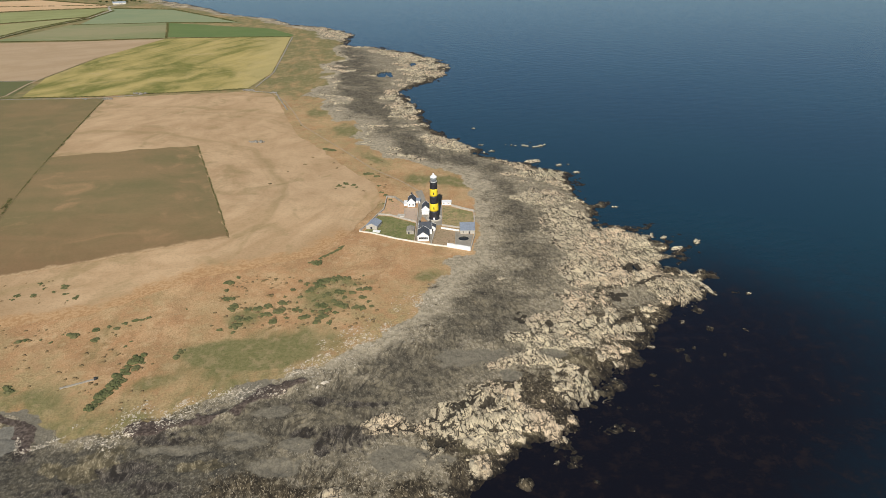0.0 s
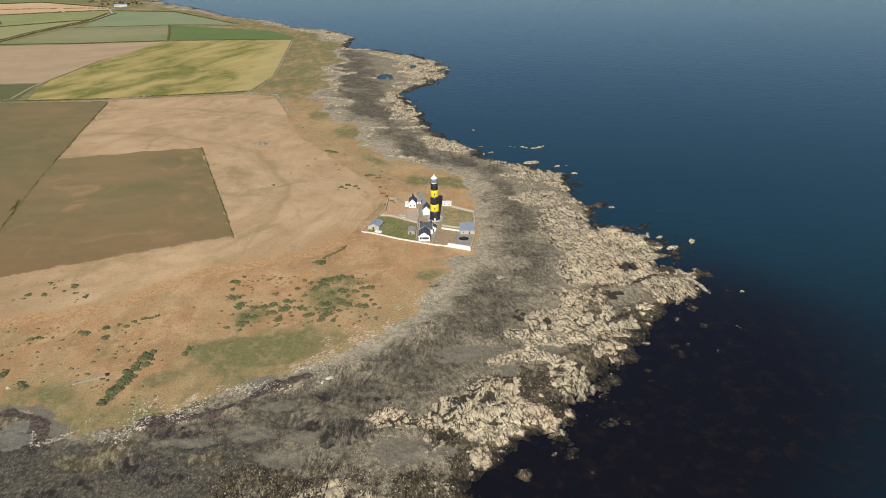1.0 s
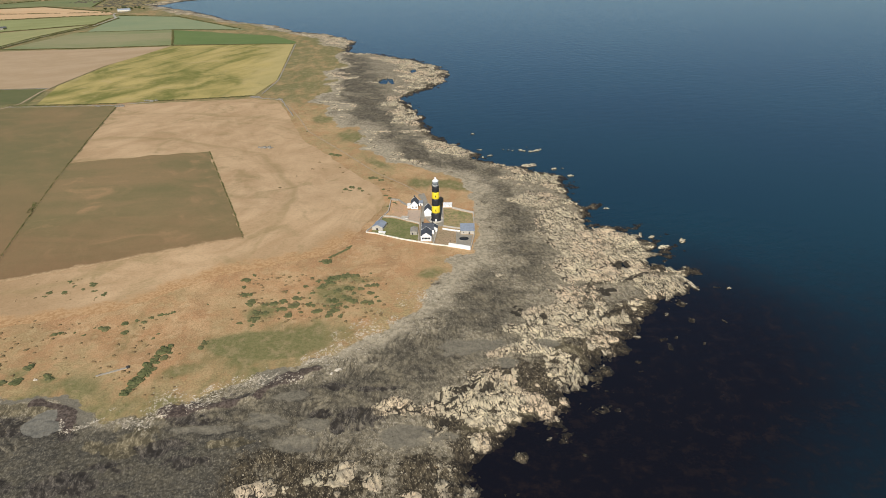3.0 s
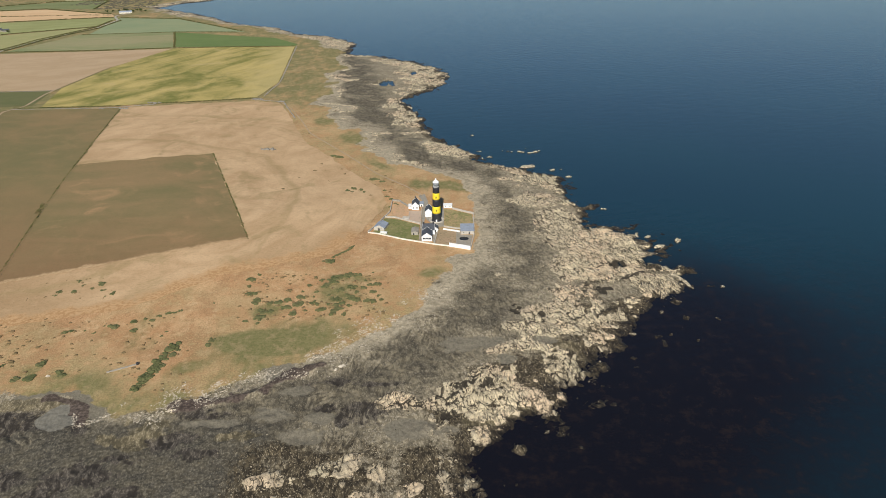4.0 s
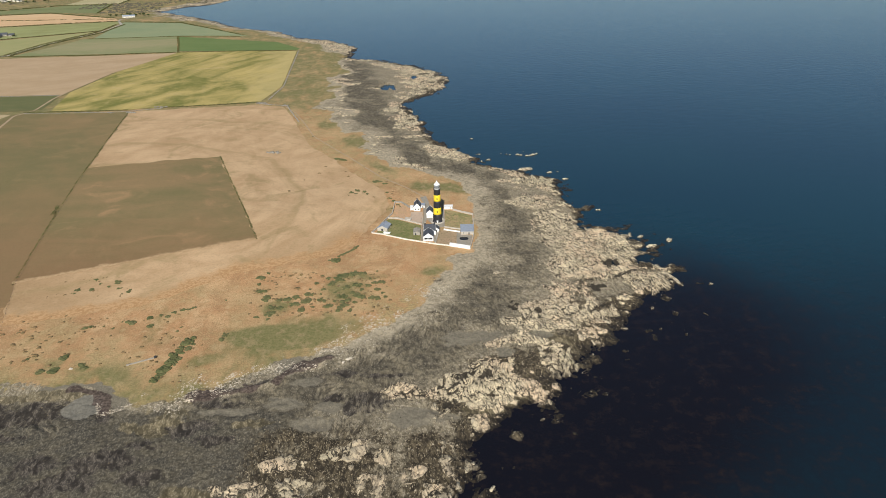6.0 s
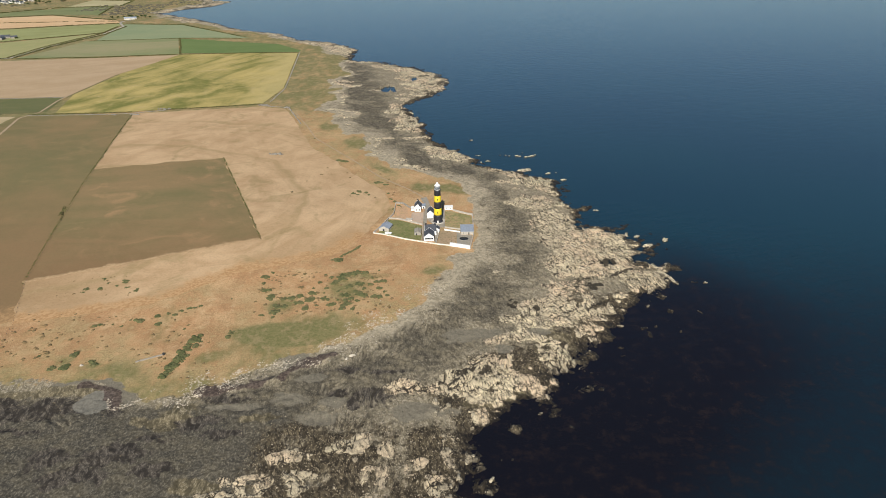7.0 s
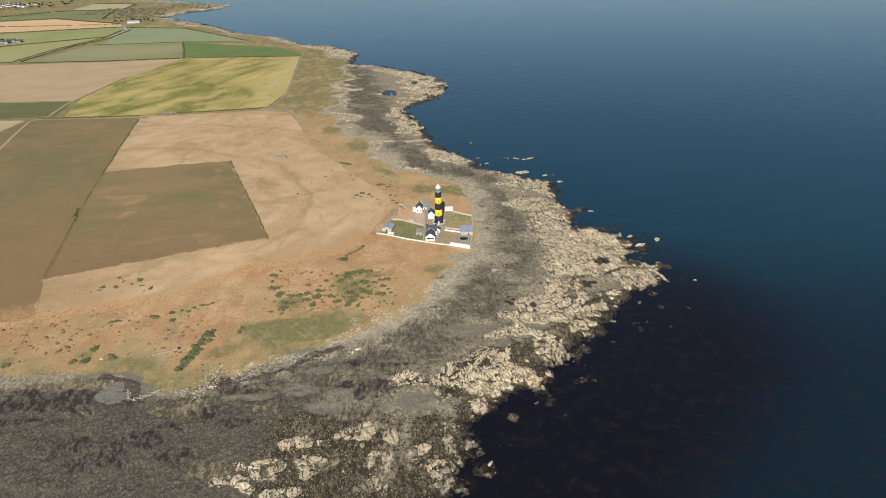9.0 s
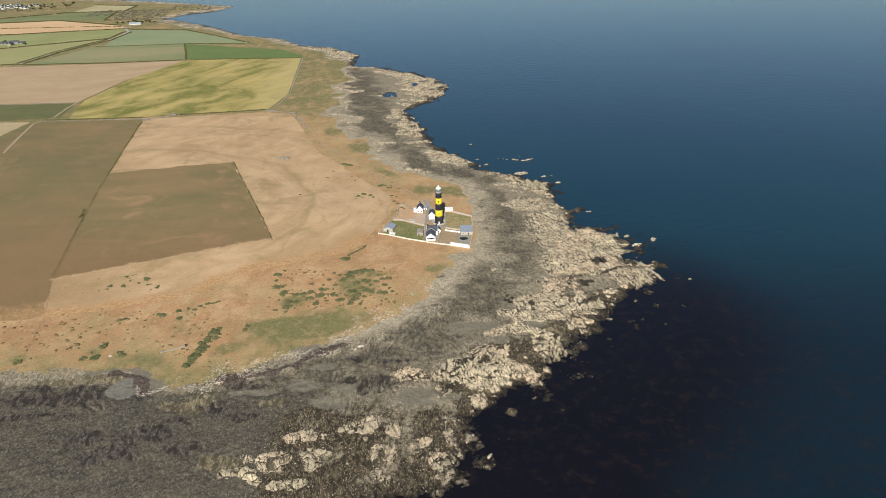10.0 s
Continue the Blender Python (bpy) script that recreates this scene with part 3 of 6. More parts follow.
def build_ground():
    xs = spread(-262, 200, 0.66, 1.06, (-3500, 3500), 1.02)
    ys = spread(-360, 30, 0.66, 1.008, (-2500, 4700), 1.1)
    x, y = np.tile(xs, len(ys)), np.repeat(ys, len(xs))
    w, g = lay(x, y)
    g2 = g + rough_noise(x, y, 14, 23, 5) * 9 + rough_noise(x, y, 45, 29, 5) * 40 * smooth(y, 90, 200)
    w = w + (9 * rough_noise(x, y, 17, 231, 5) + 3 * rough_noise(x, y, 4, 241, 3)) * smooth(np.abs(w), 60, 20)
    z = base_height(x, y, w, g)
    shore = smooth(-g2, -3, 3)
    tidal = smooth(-g2, 2, 14)
    belt = line_distance(x, y, BELT)
    patchy, blotch, grain = rough_noise(x, y, 26, 131, 5), rough_noise(x, y, 15, 151, 5), rough_noise(x, y, 4.0, 161, 3)
    # joints in the ledges, bent a little
    bend_x, bend_y = x + rough_noise(x, y, 30, 41, 4) * 9, y + rough_noise(x, y, 30, 47, 4) * 9
    who1, gap1 = blocks(bend_x, bend_y, 21.0, 6.6, 104, 100)
    who2, gap2 = blocks(bend_x, bend_y, 9.5, 3.1, 99, 200)
    who3, gap3 = blocks(bend_x, bend_y, 34.0, 13.0, 30, 300)
    edge = line_distance(x, y, PALE_EDGE) * np.where(inside(x, y, PALE_RING), 1, -1)
    north = smooth(y, 50, 120)
    streaks = rough_noise(x * 0.45 + 0.2 * y, y * 0.8 - 0.1 * x, 16, 157, 5)
    ragged = 0.75 * blotch + 0.3 * grain
    # painted cloud shade over the south-west shore; weed below is thickened there to match
    south = smooth(-y, 236, 275) * smooth(-x, 40, 115) + 0.5 * blotch
    south = np.clip(south, 0, 1) * smooth(-y, 236, 262)
    size = np.where(y > 250, 1.5, 1.0)
    weed = np.where(y > -120, smooth(-g2, 8, 36), smooth(-g2, 4, 16)) * np.clip(smooth(belt + patchy * 44, 50 * size, 10 * size) * np.clip(1.0 + 0.4 * smooth(y, 80, 160) + patchy * 1.5, 0, 1) + 0.7 * smooth(-y, 212, 262) * smooth(-edge, -8, 12) * np.clip(0.85 + blotch, 0, 1), 0, 1)
    fringe = 12 + 9 * smooth(y, 80, 160) + 22 * smooth(-y, 112, 150) - 8 * smooth(-y, 200, 235) + 8 * smooth(-y, 250, 295)
    wrack = smooth(w + 10 * blotch, fringe * 1.05, fringe * 0.25)        # weed-hung rock close to the water
    ledge = np.maximum(smooth(edge, -30, 22), 0.9 * smooth(w, 60, 12) * smooth(y, 950, 1080)) * (0.80 - 0.5 * wrack * smooth(y, 1100, 900))
    ledge = np.maximum(ledge, (0.42 * smooth(-g2, 40, 8) + 0.5 * patchy) * smooth(y, 90, 170)) * north
    sheet = np.maximum(spots(bend_x, bend_y, POINT_LEDGES, ragged), np.maximum(1.1 * spots(bend_x, bend_y, MIDDLE_LEDGES, ragged * 0.9), 0.86 * spots(bend_x, bend_y, SOUTH_LEDGES, ragged * 1.5)))
    thin = 0.31 * smooth(edge, -26, 16) * (1 - 0.5 * wrack) + 0.22 * smooth(-y, 268, 290) * smooth(x, -130, -90)
    likely = np.maximum(ledge, np.maximum(sheet, thin) * (1 - north)) * (1 - 0.3 * weed)
    pale = smooth(likely + ((0.72 + 0.5 * north) * np.where(y > 90, streaks, blotch) + 0.42 * grain + 0.32 * (who1 - 0.5) + 0.2 * (who2 - 0.5)) * smooth(likely, 0.02, 0.35), 0.34, 0.56) * tidal
    ripe = np.clip(np.maximum(np.maximum(smooth(edge, -14, 40), 0.9 * north), 0.75 * sheet) * (1 - 0.4 * wrack) + 0.6 * blotch, 0, 1)
    rise = tidal * smooth(w, -10, 8)
    pale = pale * smooth(w, -5, 5)
    ribbed, far_along, across = strata(x, y, ragged)
    ribs = rough_noise(far_along * 0.12, across, 1.9, 520, 2) * 2.2 * np.maximum(ribbed, 0.3 * pale) * tidal
    relief = (0.55 * pale * (0.5 + 0.9 * who1) + 0.28 * pale * (who2 - 0.4) + 0.9 * blotch + 0.5 * grain * (0.35 + 0.9 * weed + 0.5 * wrack) + 0.6 * ribs) * rise
    relief -= pale * rise * (0.7 * (1 - smooth(gap3, 0.0, 0.08)) + 0.62 * (1 - smooth(gap1, 0.0, 0.14)) + 0.2 * (1 - smooth(gap2, 0.0, 0.16)))
    z = z + relief + 0.3 * rough_noise(x, y, 5, 81, 3) * smooth(-g, -12, 4)
    reef = rough_noise(x, y, 11, 211, 5) + 0.35 * rough_noise(x, y, 3.5, 221, 3)   # low weedy rocks awash off the ledges
    z = z + (3.0 * reef * (1 - 0.4 * smooth(y, 40, 100)) - 0.35) * smooth(w, -30 - 22 * smooth(-y, 90, 150), -4) * smooth(w, 18, 0)
    wet = smooth(0.7 - z + 0.6 * grain + 0.5 * blotch, -0.55, 0.5) * smooth(w, 60, 20)
    open_joint = smooth(rough_noise(x, y, 14, 181, 4), -0.12, 0.25)
    split = smooth(rough_noise(x, y, 10, 191, 4), 0.0, 0.25)
    crack = np.maximum((1 - smooth(gap1, 0.02, 0.09)) * open_joint, 0.8 * (1 - smooth(gap2, 0.03, 0.11)) * split)
    crack = np.clip(np.maximum(crack, 0.9 * (1 - smooth(gap3, 0.012, 0.04)) * smooth(rough_noise(x, y, 40, 195, 3), 0.0, 0.2)), 0, 1) * smooth(pale, 0.2, 0.6) * tidal
    gravel = np.clip(smooth(-g2 + patchy * 24, 16 + 12 * smooth(-y, 60, 110) + 14 * smooth(y, 20, 90), 5) * smooth(y, -222, -165) * (1 - 0.2 * smooth(y, 150, 260)) + 0.5 * patchy, 0, 1)   # pale shingle under the grass
    brown = np.clip(wrack * 1.1 + 0.55 * smooth(edge, 6, 36) + 0.75 * smooth(edge, -4, 10) * smooth(-y, 165, 240) + blotch * 0.8, 0, 1) * (1 - south)
    brown = np.maximum(brown, np.clip(0.95 + blotch, 0, 1) * smooth(-y, 256, 282) * smooth(x, -125, -70))
    dark = spots(bend_x, bend_y, DARK_WEED, ragged * 1.3)
    olive = spots(bend_x, bend_y, OLIVE_PATCHES, ragged * 1.3)
    pools = np.zeros(x.shape)
    for px, py, r in ((54, -147, 3.4), (70, -151, 3.6), (58, -141, 2.6), (31, -219, 2.8), (34, -212, 2.4), (16, -225, 2.6), (8, -250, 2.8), (12, -247, 2.2), (140, -76, 1.6), (135, -79, 1.4), (108, -117, 1.8), (116, -116, 1.5), (88, 118, 3.0), (80, 122, 2.4)):
        pools = np.maximum(pools, smooth(np.hypot(x - px, (y - py) * 0.8) + blotch * 7 + grain * 3, r, r * 0.55))
    slab = line_distance(x, y, [(36, -190), (60, -179), (92, -165), (126, -147)]) + blotch * 7
    on_slab = smooth(slab, 3.4, 1.2) * tidal
    pale, ripe, crack = np.maximum(pale, 0.8 * on_slab), np.maximum(ripe, 0.6 * on_slab), crack * (1 - 0.8 * on_slab)
    crack = np.maximum(crack, pools)
    for line, half in (([(9, -237), (22, -222), (37, -207), (46, -203)], 1.0), ([(136, -101), (158, -88), (178, -80)], 1.4), ([(84, -124), (100, -120), (124, -114)], 1.3), ([(88, -157), (106, -150), (118, -143)], 1.1)):
        crack = np.maximum(crack, smooth(line_distance(x, y, line) + 3 * blotch + 1.5 * grain, half, half * 0.3) * tidal)   # long open clefts
    z = z - 0.7 * pools + 0.25 * on_slab
    for px, py, a, b in ((-86, 568, 19, 24), (-47, 640, 6, 14)):    # tide pools on the far headland
        z = z - 6.0 * smooth(np.hypot((x - px) / a, (y - py) / b) + blotch * 0.8, 1.0, 0.75)
    bay, sand, kelp_line = cove(x, y)
    z = z - 0.3 * bay
    sand = np.maximum(sand, spots(x, y, SILT, blotch * 0.9 + grain * 0.4))
    bank = line_distance(x, y, [(-140, -243), (-117, -239), (-98, -231), (-88, -221), (-66, -205)])
    kelp_line = np.maximum(kelp_line, 0.9 * smooth(bank + blotch * 9, 5.5, 1.5))
    z = z + 0.9 * smooth(bank + blotch * 6, 5, 1)
    masks = dict(shore=shore, pale=pale, crack=crack, gravel=gravel, brown=brown, wet=wet, green=green_patches(x, y, g), weed=weed, sand=sand, cove=bay, wrack=kelp_line,
                 stones=storm_beach(x, y, g2), ribbed=ribbed, along=far_along, across=across, dark=dark, olive=olive, south=south, tone=0.6 * who1 + 0.4 * who2, ripe=ripe, straw=np.clip(0.9 * smooth(g, 55, 8) * smooth(-y, 60, 130) + 0.75 * smooth(y, 60, 130) + patchy, 0, 1))
    me = grid_mesh("ground", xs, ys, z, masks)
    me.materials.append(GROUND)
    ob = tagged(new("ground", me), "dry coastal grass running down to jointed tidal rock", "ground", kind="structure")
    return ob, xs, ys, z.reshape(len(ys), len(xs)), {k: np.asarray(v).reshape(len(ys), len(xs)) for k, v in masks.items()}


def cove(x, y):
    """The little bay in the near shore: its silted floor, the shingle round it, and the crescent of cast weed."""
    r = np.hypot((x + 199) / 10.5, (y + 249) / 11.5) + rough_noise(x, y, 14, 91, 5) * 0.6
    rag = rough_noise(x, y, 8, 97, 4)
    floor = smooth(r, 1.0, 0.8)
    cast = line_distance(x, y, [(-214, -233), (-206, -235), (-197, -239), (-190, -245), (-186, -251), (-184, -256)])
    rim = line_distance(x, y, [(-226, -233), (-218, -229), (-209, -227), (-199, -229), (-191, -235), (-184, -243), (-179, -251)])
    return floor, smooth(rim + rag * 6, 5.0, 2.0), smooth(cast + rag * 4, 4.0, 2.4)


def storm_beach(x, y, g):
    """White stones thrown up along the edge of the grass, and the pale spit beside the cove."""
    d = line_distance(x, y, [(0, -118), (-12, -140), (-34, -166), (-52, -184), (-70, -198), (-100, -217), (-128, -233), (-150, -244)])
    spit = line_distance(x, y, [(-170, -247), (-180, -253), (-186, -258), (-189, -254), (-191, -248)])
    reach = rough_noise(x, y, 12, 95, 4)
    return np.maximum(smooth(d + reach * 26, 14, -2), 1.15 * smooth(spit + reach * 5, 2.2, 0.3))


def green_patches(x, y, g):
    """Damp hollows where the grass stays green: x, y, half length, half width, turn."""
    out = np.zeros(x.shape)
    for px, py, a, b, turn in ((-102, -180, 40, 17, 12), (-94, -178, 56, 23, 20), (-95, -268, 30, 14, 10), (-112, -142, 16, 12, 0), (-66, -120, 20, 22, 0), (-60, -100, 24, 8, 0), (-142, -206, 15, 9, 20), (-217, -213, 7, 5, 0), (-236, -208, 8, 7, 0), (-285, -215, 9, 6, 0), (-4, -92, 12, 8, 25), (-16, 92, 18, 16, -20),
                               (8, 88, 26, 14, -30), (-100, 250, 30, 18, -60), (-150, 330, 26, 16, -60), (-152, -262, 34, 13, 12), (-60, 150, 20, 9, -50)):
        c, s = math.cos(radians(turn)), math.sin(radians(turn))
        u, v = ((x - px) * c + (y - py) * s) / a, (-(x - px) * s + (y - py) * c) / b
        out = np.maximum(out, 1 - smooth(np.sqrt(u * u + v * v), 0.2, 1.5))
    out = np.maximum(out, 1.7 * (1 - smooth(np.hypot((x + 102) / 38, (y + 181) / 17), 0.5, 1.3)))
    inland = 0.8 * np.maximum(smooth(y, 240, 560), smooth(-x, 380, 470) * smooth(y, -100, 150)) + 0.3 * smooth(x, -60, 20) * smooth(y, 40, 120)
    return np.maximum(out, np.maximum(inland, 0.6 * smooth(g, 30, 3) * smooth(g, -14, -2) * smooth(-y, 120, 190)))


def build_sea():
    xs = spread(-300, 300, 6, 1.06, (-4800, 4800))
    ys = spread(-420, 600, 6, 1.06, (-3500, 4800))
    x, y = np.tile(xs, len(ys)), np.repeat(ys, len(xs))
    w, _ = lay(x, y)
    near = smooth(-y, -60, 240)
    # first term: real shallows; second: vignette darkening put into the colour far offshore
    shoal_vignette = (0.04 + 0.6 * near) * smooth(w, -(40 + 100 * near), 0) + 0.66 * near * smooth(-w, 760, 0)
    me = grid_mesh("sea", xs, ys, np.zeros(len(x)), dict(shoal_vignette=np.clip(shoal_vignette, 0, 1)))
    me.materials.append(WATER)
    return tagged(new("water", me), "calm dark blue sea over weedy shallows", "sea", kind="structure")


GROUND_OB, GX, GY, GZ_GRID, MASKS = build_ground()
build_sea()


def sample(grid, x, y):
    """The value of a ground grid at places x, y."""
    i, j = np.clip(np.searchsorted(GX, x) - 1, 0, len(GX) - 2), np.clip(np.searchsorted(GY, y) - 1, 0, len(GY) - 2)
    a, b = (x - GX[i]) / (GX[i + 1] - GX[i]), (y - GY[j]) / (GY[j + 1] - GY[j])
    return (grid[j, i] * (1 - a) + grid[j, i + 1] * a) * (1 - b) + (grid[j + 1, i] * (1 - a) + grid[j + 1, i + 1] * a) * b


def surface(x, y):
    return float(sample(GZ_GRID, np.array([float(x)]), np.array([float(y)]))[0])

# ---- fields ----
def drape(ring, lift, cut=11.0, wander=4.0, worn=(), run_out=30.0):
    """A flat outline laid over the ground as a mesh."""
    bm = bmesh.new()
    edge = []
    for (ax, ay), (bx, by) in zip(ring, ring[1:] + ring[:1]):
        d = math.hypot(bx - ax, by - ay)
        n = max(1, int(d / 7)) if ay < 460 and by < 460 else 1
        for k in range(n):
            x, y = ax + (bx - ax) * k / n, ay + (by - ay) * k / n
            off = wander * noise.noise((x * 0.07, y * 0.07, 1.0)) if k else 0.0
            way = 1 if by > ay else -1
            edge.append((x - (by - ay) / d * off * way, y + (bx - ax) / d * off * way))
    bm.faces.new([bm.verts.new((x, y, 0)) for x, y in edge])
    bmesh.ops.triangulate(bm, faces=bm.faces[:])
    for axis in (0, 1):
        lo, hi = min(p[axis] for p in ring), max(p[axis] for p in ring)
        k = math.floor(lo / cut) + 1
        while k * cut < hi:
            at, way = [0, 0, 0], [0, 0, 0]
            at[axis], way[axis] = k * cut, 1
            bmesh.ops.bisect_plane(bm, geom=bm.verts[:] + bm.edges[:] + bm.faces[:], plane_co=at, plane_no=way)
            k += 1
    bm.normal_update()
    if sum(f.normal.z for f in bm.faces) < 0:
        bmesh.ops.reverse_faces(bm, faces=bm.faces[:])
    xy = np.array([v.co[:2] for v in bm.verts])
    z = base_height(xy[:, 0], xy[:, 1], *lay(xy[:, 0], xy[:, 1]))
    for v, h in zip(bm.verts, z):
        v.co.z = h + lift
    if worn:                                   # sides along which the sward runs out into rough grass
        layer = bm.verts.layers.float.new("worn")
        for v, d in zip(bm.verts, line_distance(xy[:, 0], xy[:, 1], worn)):
            v[layer] = float(smooth(d, run_out, 0))
            v.co.z -= (lift - 0.1) * float(smooth(d, 14, 0)) if run_out > 10 else 0.0
    return bm


def link(name, bm, material, parent=None, label=""):
    me = bpy.data.meshes.new(name)
    bm.to_mesh(me)
    bm.free()
    me.materials.append(material)
    ob = new(name, me)
    if parent is not None:
        ob.parent = parent
    if label:
        tagged(ob, label)
    return ob


RUST = ((0.38, 0.22, 0.10), (0.49, 0.305, 0.15))
TAN, BUFF = (0.42, 0.275, 0.145), (0.55, 0.375, 0.212)
FIELDS = [
    ("grazed tan pasture of dry grass", 0.30, field_material("tan_pasture", TAN, BUFF, 0.55, 60, 0.035, 0.009, 0.5, (0.29, 0.215, 0.10), 0.75, (-0.9, -0.45, 170, 330, (0.29, 0.185, 0.09)), (-330, 40), RUST),
     [(-445, 406), (-266, 441), (-228, 428), (-190, 330), (-158, 241), (-88, 130), (-53, 78), (-46, 43), (-66, -31), (-87, -66), (-124, -84), (-155, -95), (-210, -140), (-297, -164), (-319, -108), (-372, 102)]),
    ("brown and olive rough pasture", 0.55, field_material("olive_pasture", (0.18, 0.15, 0.067), (0.255, 0.175, 0.085), 0.6, 10, 0.03, 0.006, 0.5, (0.36, 0.225, 0.112), 0.8, (0.0, -1.0, -90, 60, (0.215, 0.13, 0.064)), None, ((0.40, 0.265, 0.14), (0.48, 0.33, 0.18))),
     [(-385, 150), (-250, 188), (-152, -39), (-321, -107)]),
    ("olive pasture beside a wire fence", 0.20, field_material("dull_pasture", (0.17, 0.145, 0.065), (0.24, 0.168, 0.08), 0.4, 10, 0.02, 0.008, 0.5, (0.30, 0.205, 0.10), 0.5, (0.0, -1.0, -180, 60, (0.225, 0.14, 0.07)), None, ((0.29, 0.178, 0.084), (0.38, 0.235, 0.112))),
     [(-900, 240), (-607, 310), (-608, 402), (-430, 407), (-357, 102), (-304, -108), (-292, -160), (-420, -178), (-900, -140)]),
    ("ripening field with green and straw streaks", 0.35, field_material("ripening_crop", (0.165, 0.165, 0.042), (0.47, 0.36, 0.13), 0.7, 70, 0.024, 0.004, 0.4, (0.48, 0.36, 0.17), 0.6, (1.0, 0.12, -215, -150, (0.47, 0.37, 0.155))),
     [(-555, 920), (-302, 906), (-261, 566), (-270, 462), (-331, 444), (-453, 420), (-565, 418), (-600, 544), (-595, 716)]),
    ("bright green field", 0.35, field_material("bright_grass", (0.12, 0.17, 0.055), (0.145, 0.19, 0.065), 0.5, 5, 0.02, 0.006, 0.3),
     [(-633, 1138), (-366, 1021), (-300, 933), (-303, 913), (-557, 930)]),
    ("pale grey-green field", 0.35, field_material("grey_grass", (0.22, 0.26, 0.14), (0.26, 0.28, 0.15), 0.5, 10, 0.02, 0.006, 0.3),
     [(-881, 1417), (-711, 1380), (-461, 1123), (-636, 1150), (-832, 1126)]),
    ("field turning from tan to green", 0.35, field_material("half_green", (0.30, 0.265, 0.14), (0.205, 0.225, 0.10), 0.7, 10, 0.012, 0.002, 0.4),
     [(-854, 1122), (-638, 1142), (-560, 924), (-899, 894)]),
    ("bare brown field", 0.35, field_material("stubble", (0.46, 0.33, 0.20), (0.40, 0.28, 0.16), 0.6, 30, 0.03, 0.006, 0.4),
     [(-1250, 800), (-932, 866), (-556, 908), (-600, 700), (-605, 530), (-733, 525), (-1100, 480)]),
    ("dark green field", 0.35, field_material("dark_grass", (0.115, 0.125, 0.05), (0.16, 0.15, 0.065), 0.5, 0, 0.02, 0.008, 0.3),
     [(-1100, 470), (-730, 519), (-605, 523), (-584, 430), (-666, 411), (-1000, 350)]),
    ("small straw-coloured field", 0.35, field_material("straw", (0.46, 0.36, 0.21), (0.40, 0.31, 0.17), 0.5, 10, 0.03, 0.01, 0.3),
     [(-900, 330), (-658, 400), (-613, 400), (-613, 322), (-900, 250)]),
    ("yellow-green field", 0.35, field_material("lime_grass", (0.29, 0.285, 0.12), (0.34, 0.31, 0.14), 0.5, 12, 0.02, 0.006, 0.3),
     [(-1400, 900), (-1073, 1105), (-868, 1251), (-912, 1050), (-918, 920), (-951, 898), (-1300, 810)]),
    ("orange stubble field", 0.35, field_material("orange_stubble", (0.56, 0.36, 0.19), (0.60, 0.41, 0.23), 0.7, 15, 0.03, 0.004, 0.3),
     [(-1700, 1540), (-1372, 1620), (-1215, 1658), (-947, 1508), (-908, 1448), (-1230, 1377), (-1600, 1280)]),
    ("pale green field", 0.35, field_material("pale_grass", (0.30, 0.31, 0.13), (0.25, 0.25, 0.10), 0.6, 15, 0.02, 0.004, 0.3),
     [(-1600, 1260), (-1210, 1355), (-893, 1436), (-873, 1271), (-1083, 1123), (-1500, 900)]),
    ("green meadow", 0.35, field_material("meadow", (0.155, 0.18, 0.075), (0.22, 0.225, 0.10), 0.6, 15, 0.01, 0.004, 0.3),
     [(-1900, 1600), (-1388, 1650), (-1240, 1685), (-1060, 1640), (-1125, 1900), (-1273, 1883), (-1441, 1733), (-1900, 1680)]),
    ("straw field near the bay", 0.35, field_material("far_straw", (0.45, 0.38, 0.22), (0.36, 0.32, 0.16), 0.6, 15, 0.01, 0.004, 0.3),
     [(-1290, 1905), (-1300, 2120), (-1125, 2060), (-1110, 1910)]),
]
WORN = {"grazed tan pasture of dry grass": [(-66, -31), (-87, -66), (-124, -84), (-155, -95), (-210, -140), (-297, -164)],
        "olive pasture beside a wire fence": [(-292, -160), (-420, -178), (-900, -140)],
        "brown and olive rough pasture": [(-152, -39), (-321, -107)]}
RUN_OUT = {"grazed tan pasture of dry grass": 30.0, "olive pasture beside a wire fence": 42.0, "brown and olive rough pasture": 9.0}
for label, lift, material, ring in FIELDS:
    tagged(link("field", drape(ring, lift, 8.0 if label in WORN else 11.0, 4.0, WORN.get(label, ()), RUN_OUT.get(label, 30.0)), material), label, "field", kind="structure")

# ---- lighthouse ----
GZ = 4.0
TX, TY = 0.0, 4.0
part = link


def thing(name, x, y, z, turn=0.0, label="", category="", group=""):
    """An Empty at the base of a thing; its parts are built round it."""
    ob = new(name)
    ob.matrix_basis = pose(x, y, z, 0, 0, turn)
    return tagged(ob, label, category, group)


def turned(profile, sides=40, cx=0.0, cy=0.0, caps=True):
    """A body of revolution from (radius, height) pairs."""
    bm = bmesh.new()
    rings = [[bm.verts.new((cx + r * math.cos(2 * math.pi * k / sides), cy + r * math.sin(2 * math.pi * k / sides), z)) for k in range(sides)] for r, z in profile]
    for a, b in zip(rings, rings[1:]):
        for k in range(sides):
            bm.faces.new((a[k], a[(k + 1) % sides], b[(k + 1) % sides], b[k])).smooth = True
    if caps:
        bm.faces.new(rings[0][::-1])
        bm.faces.new(rings[-1])
    return bm


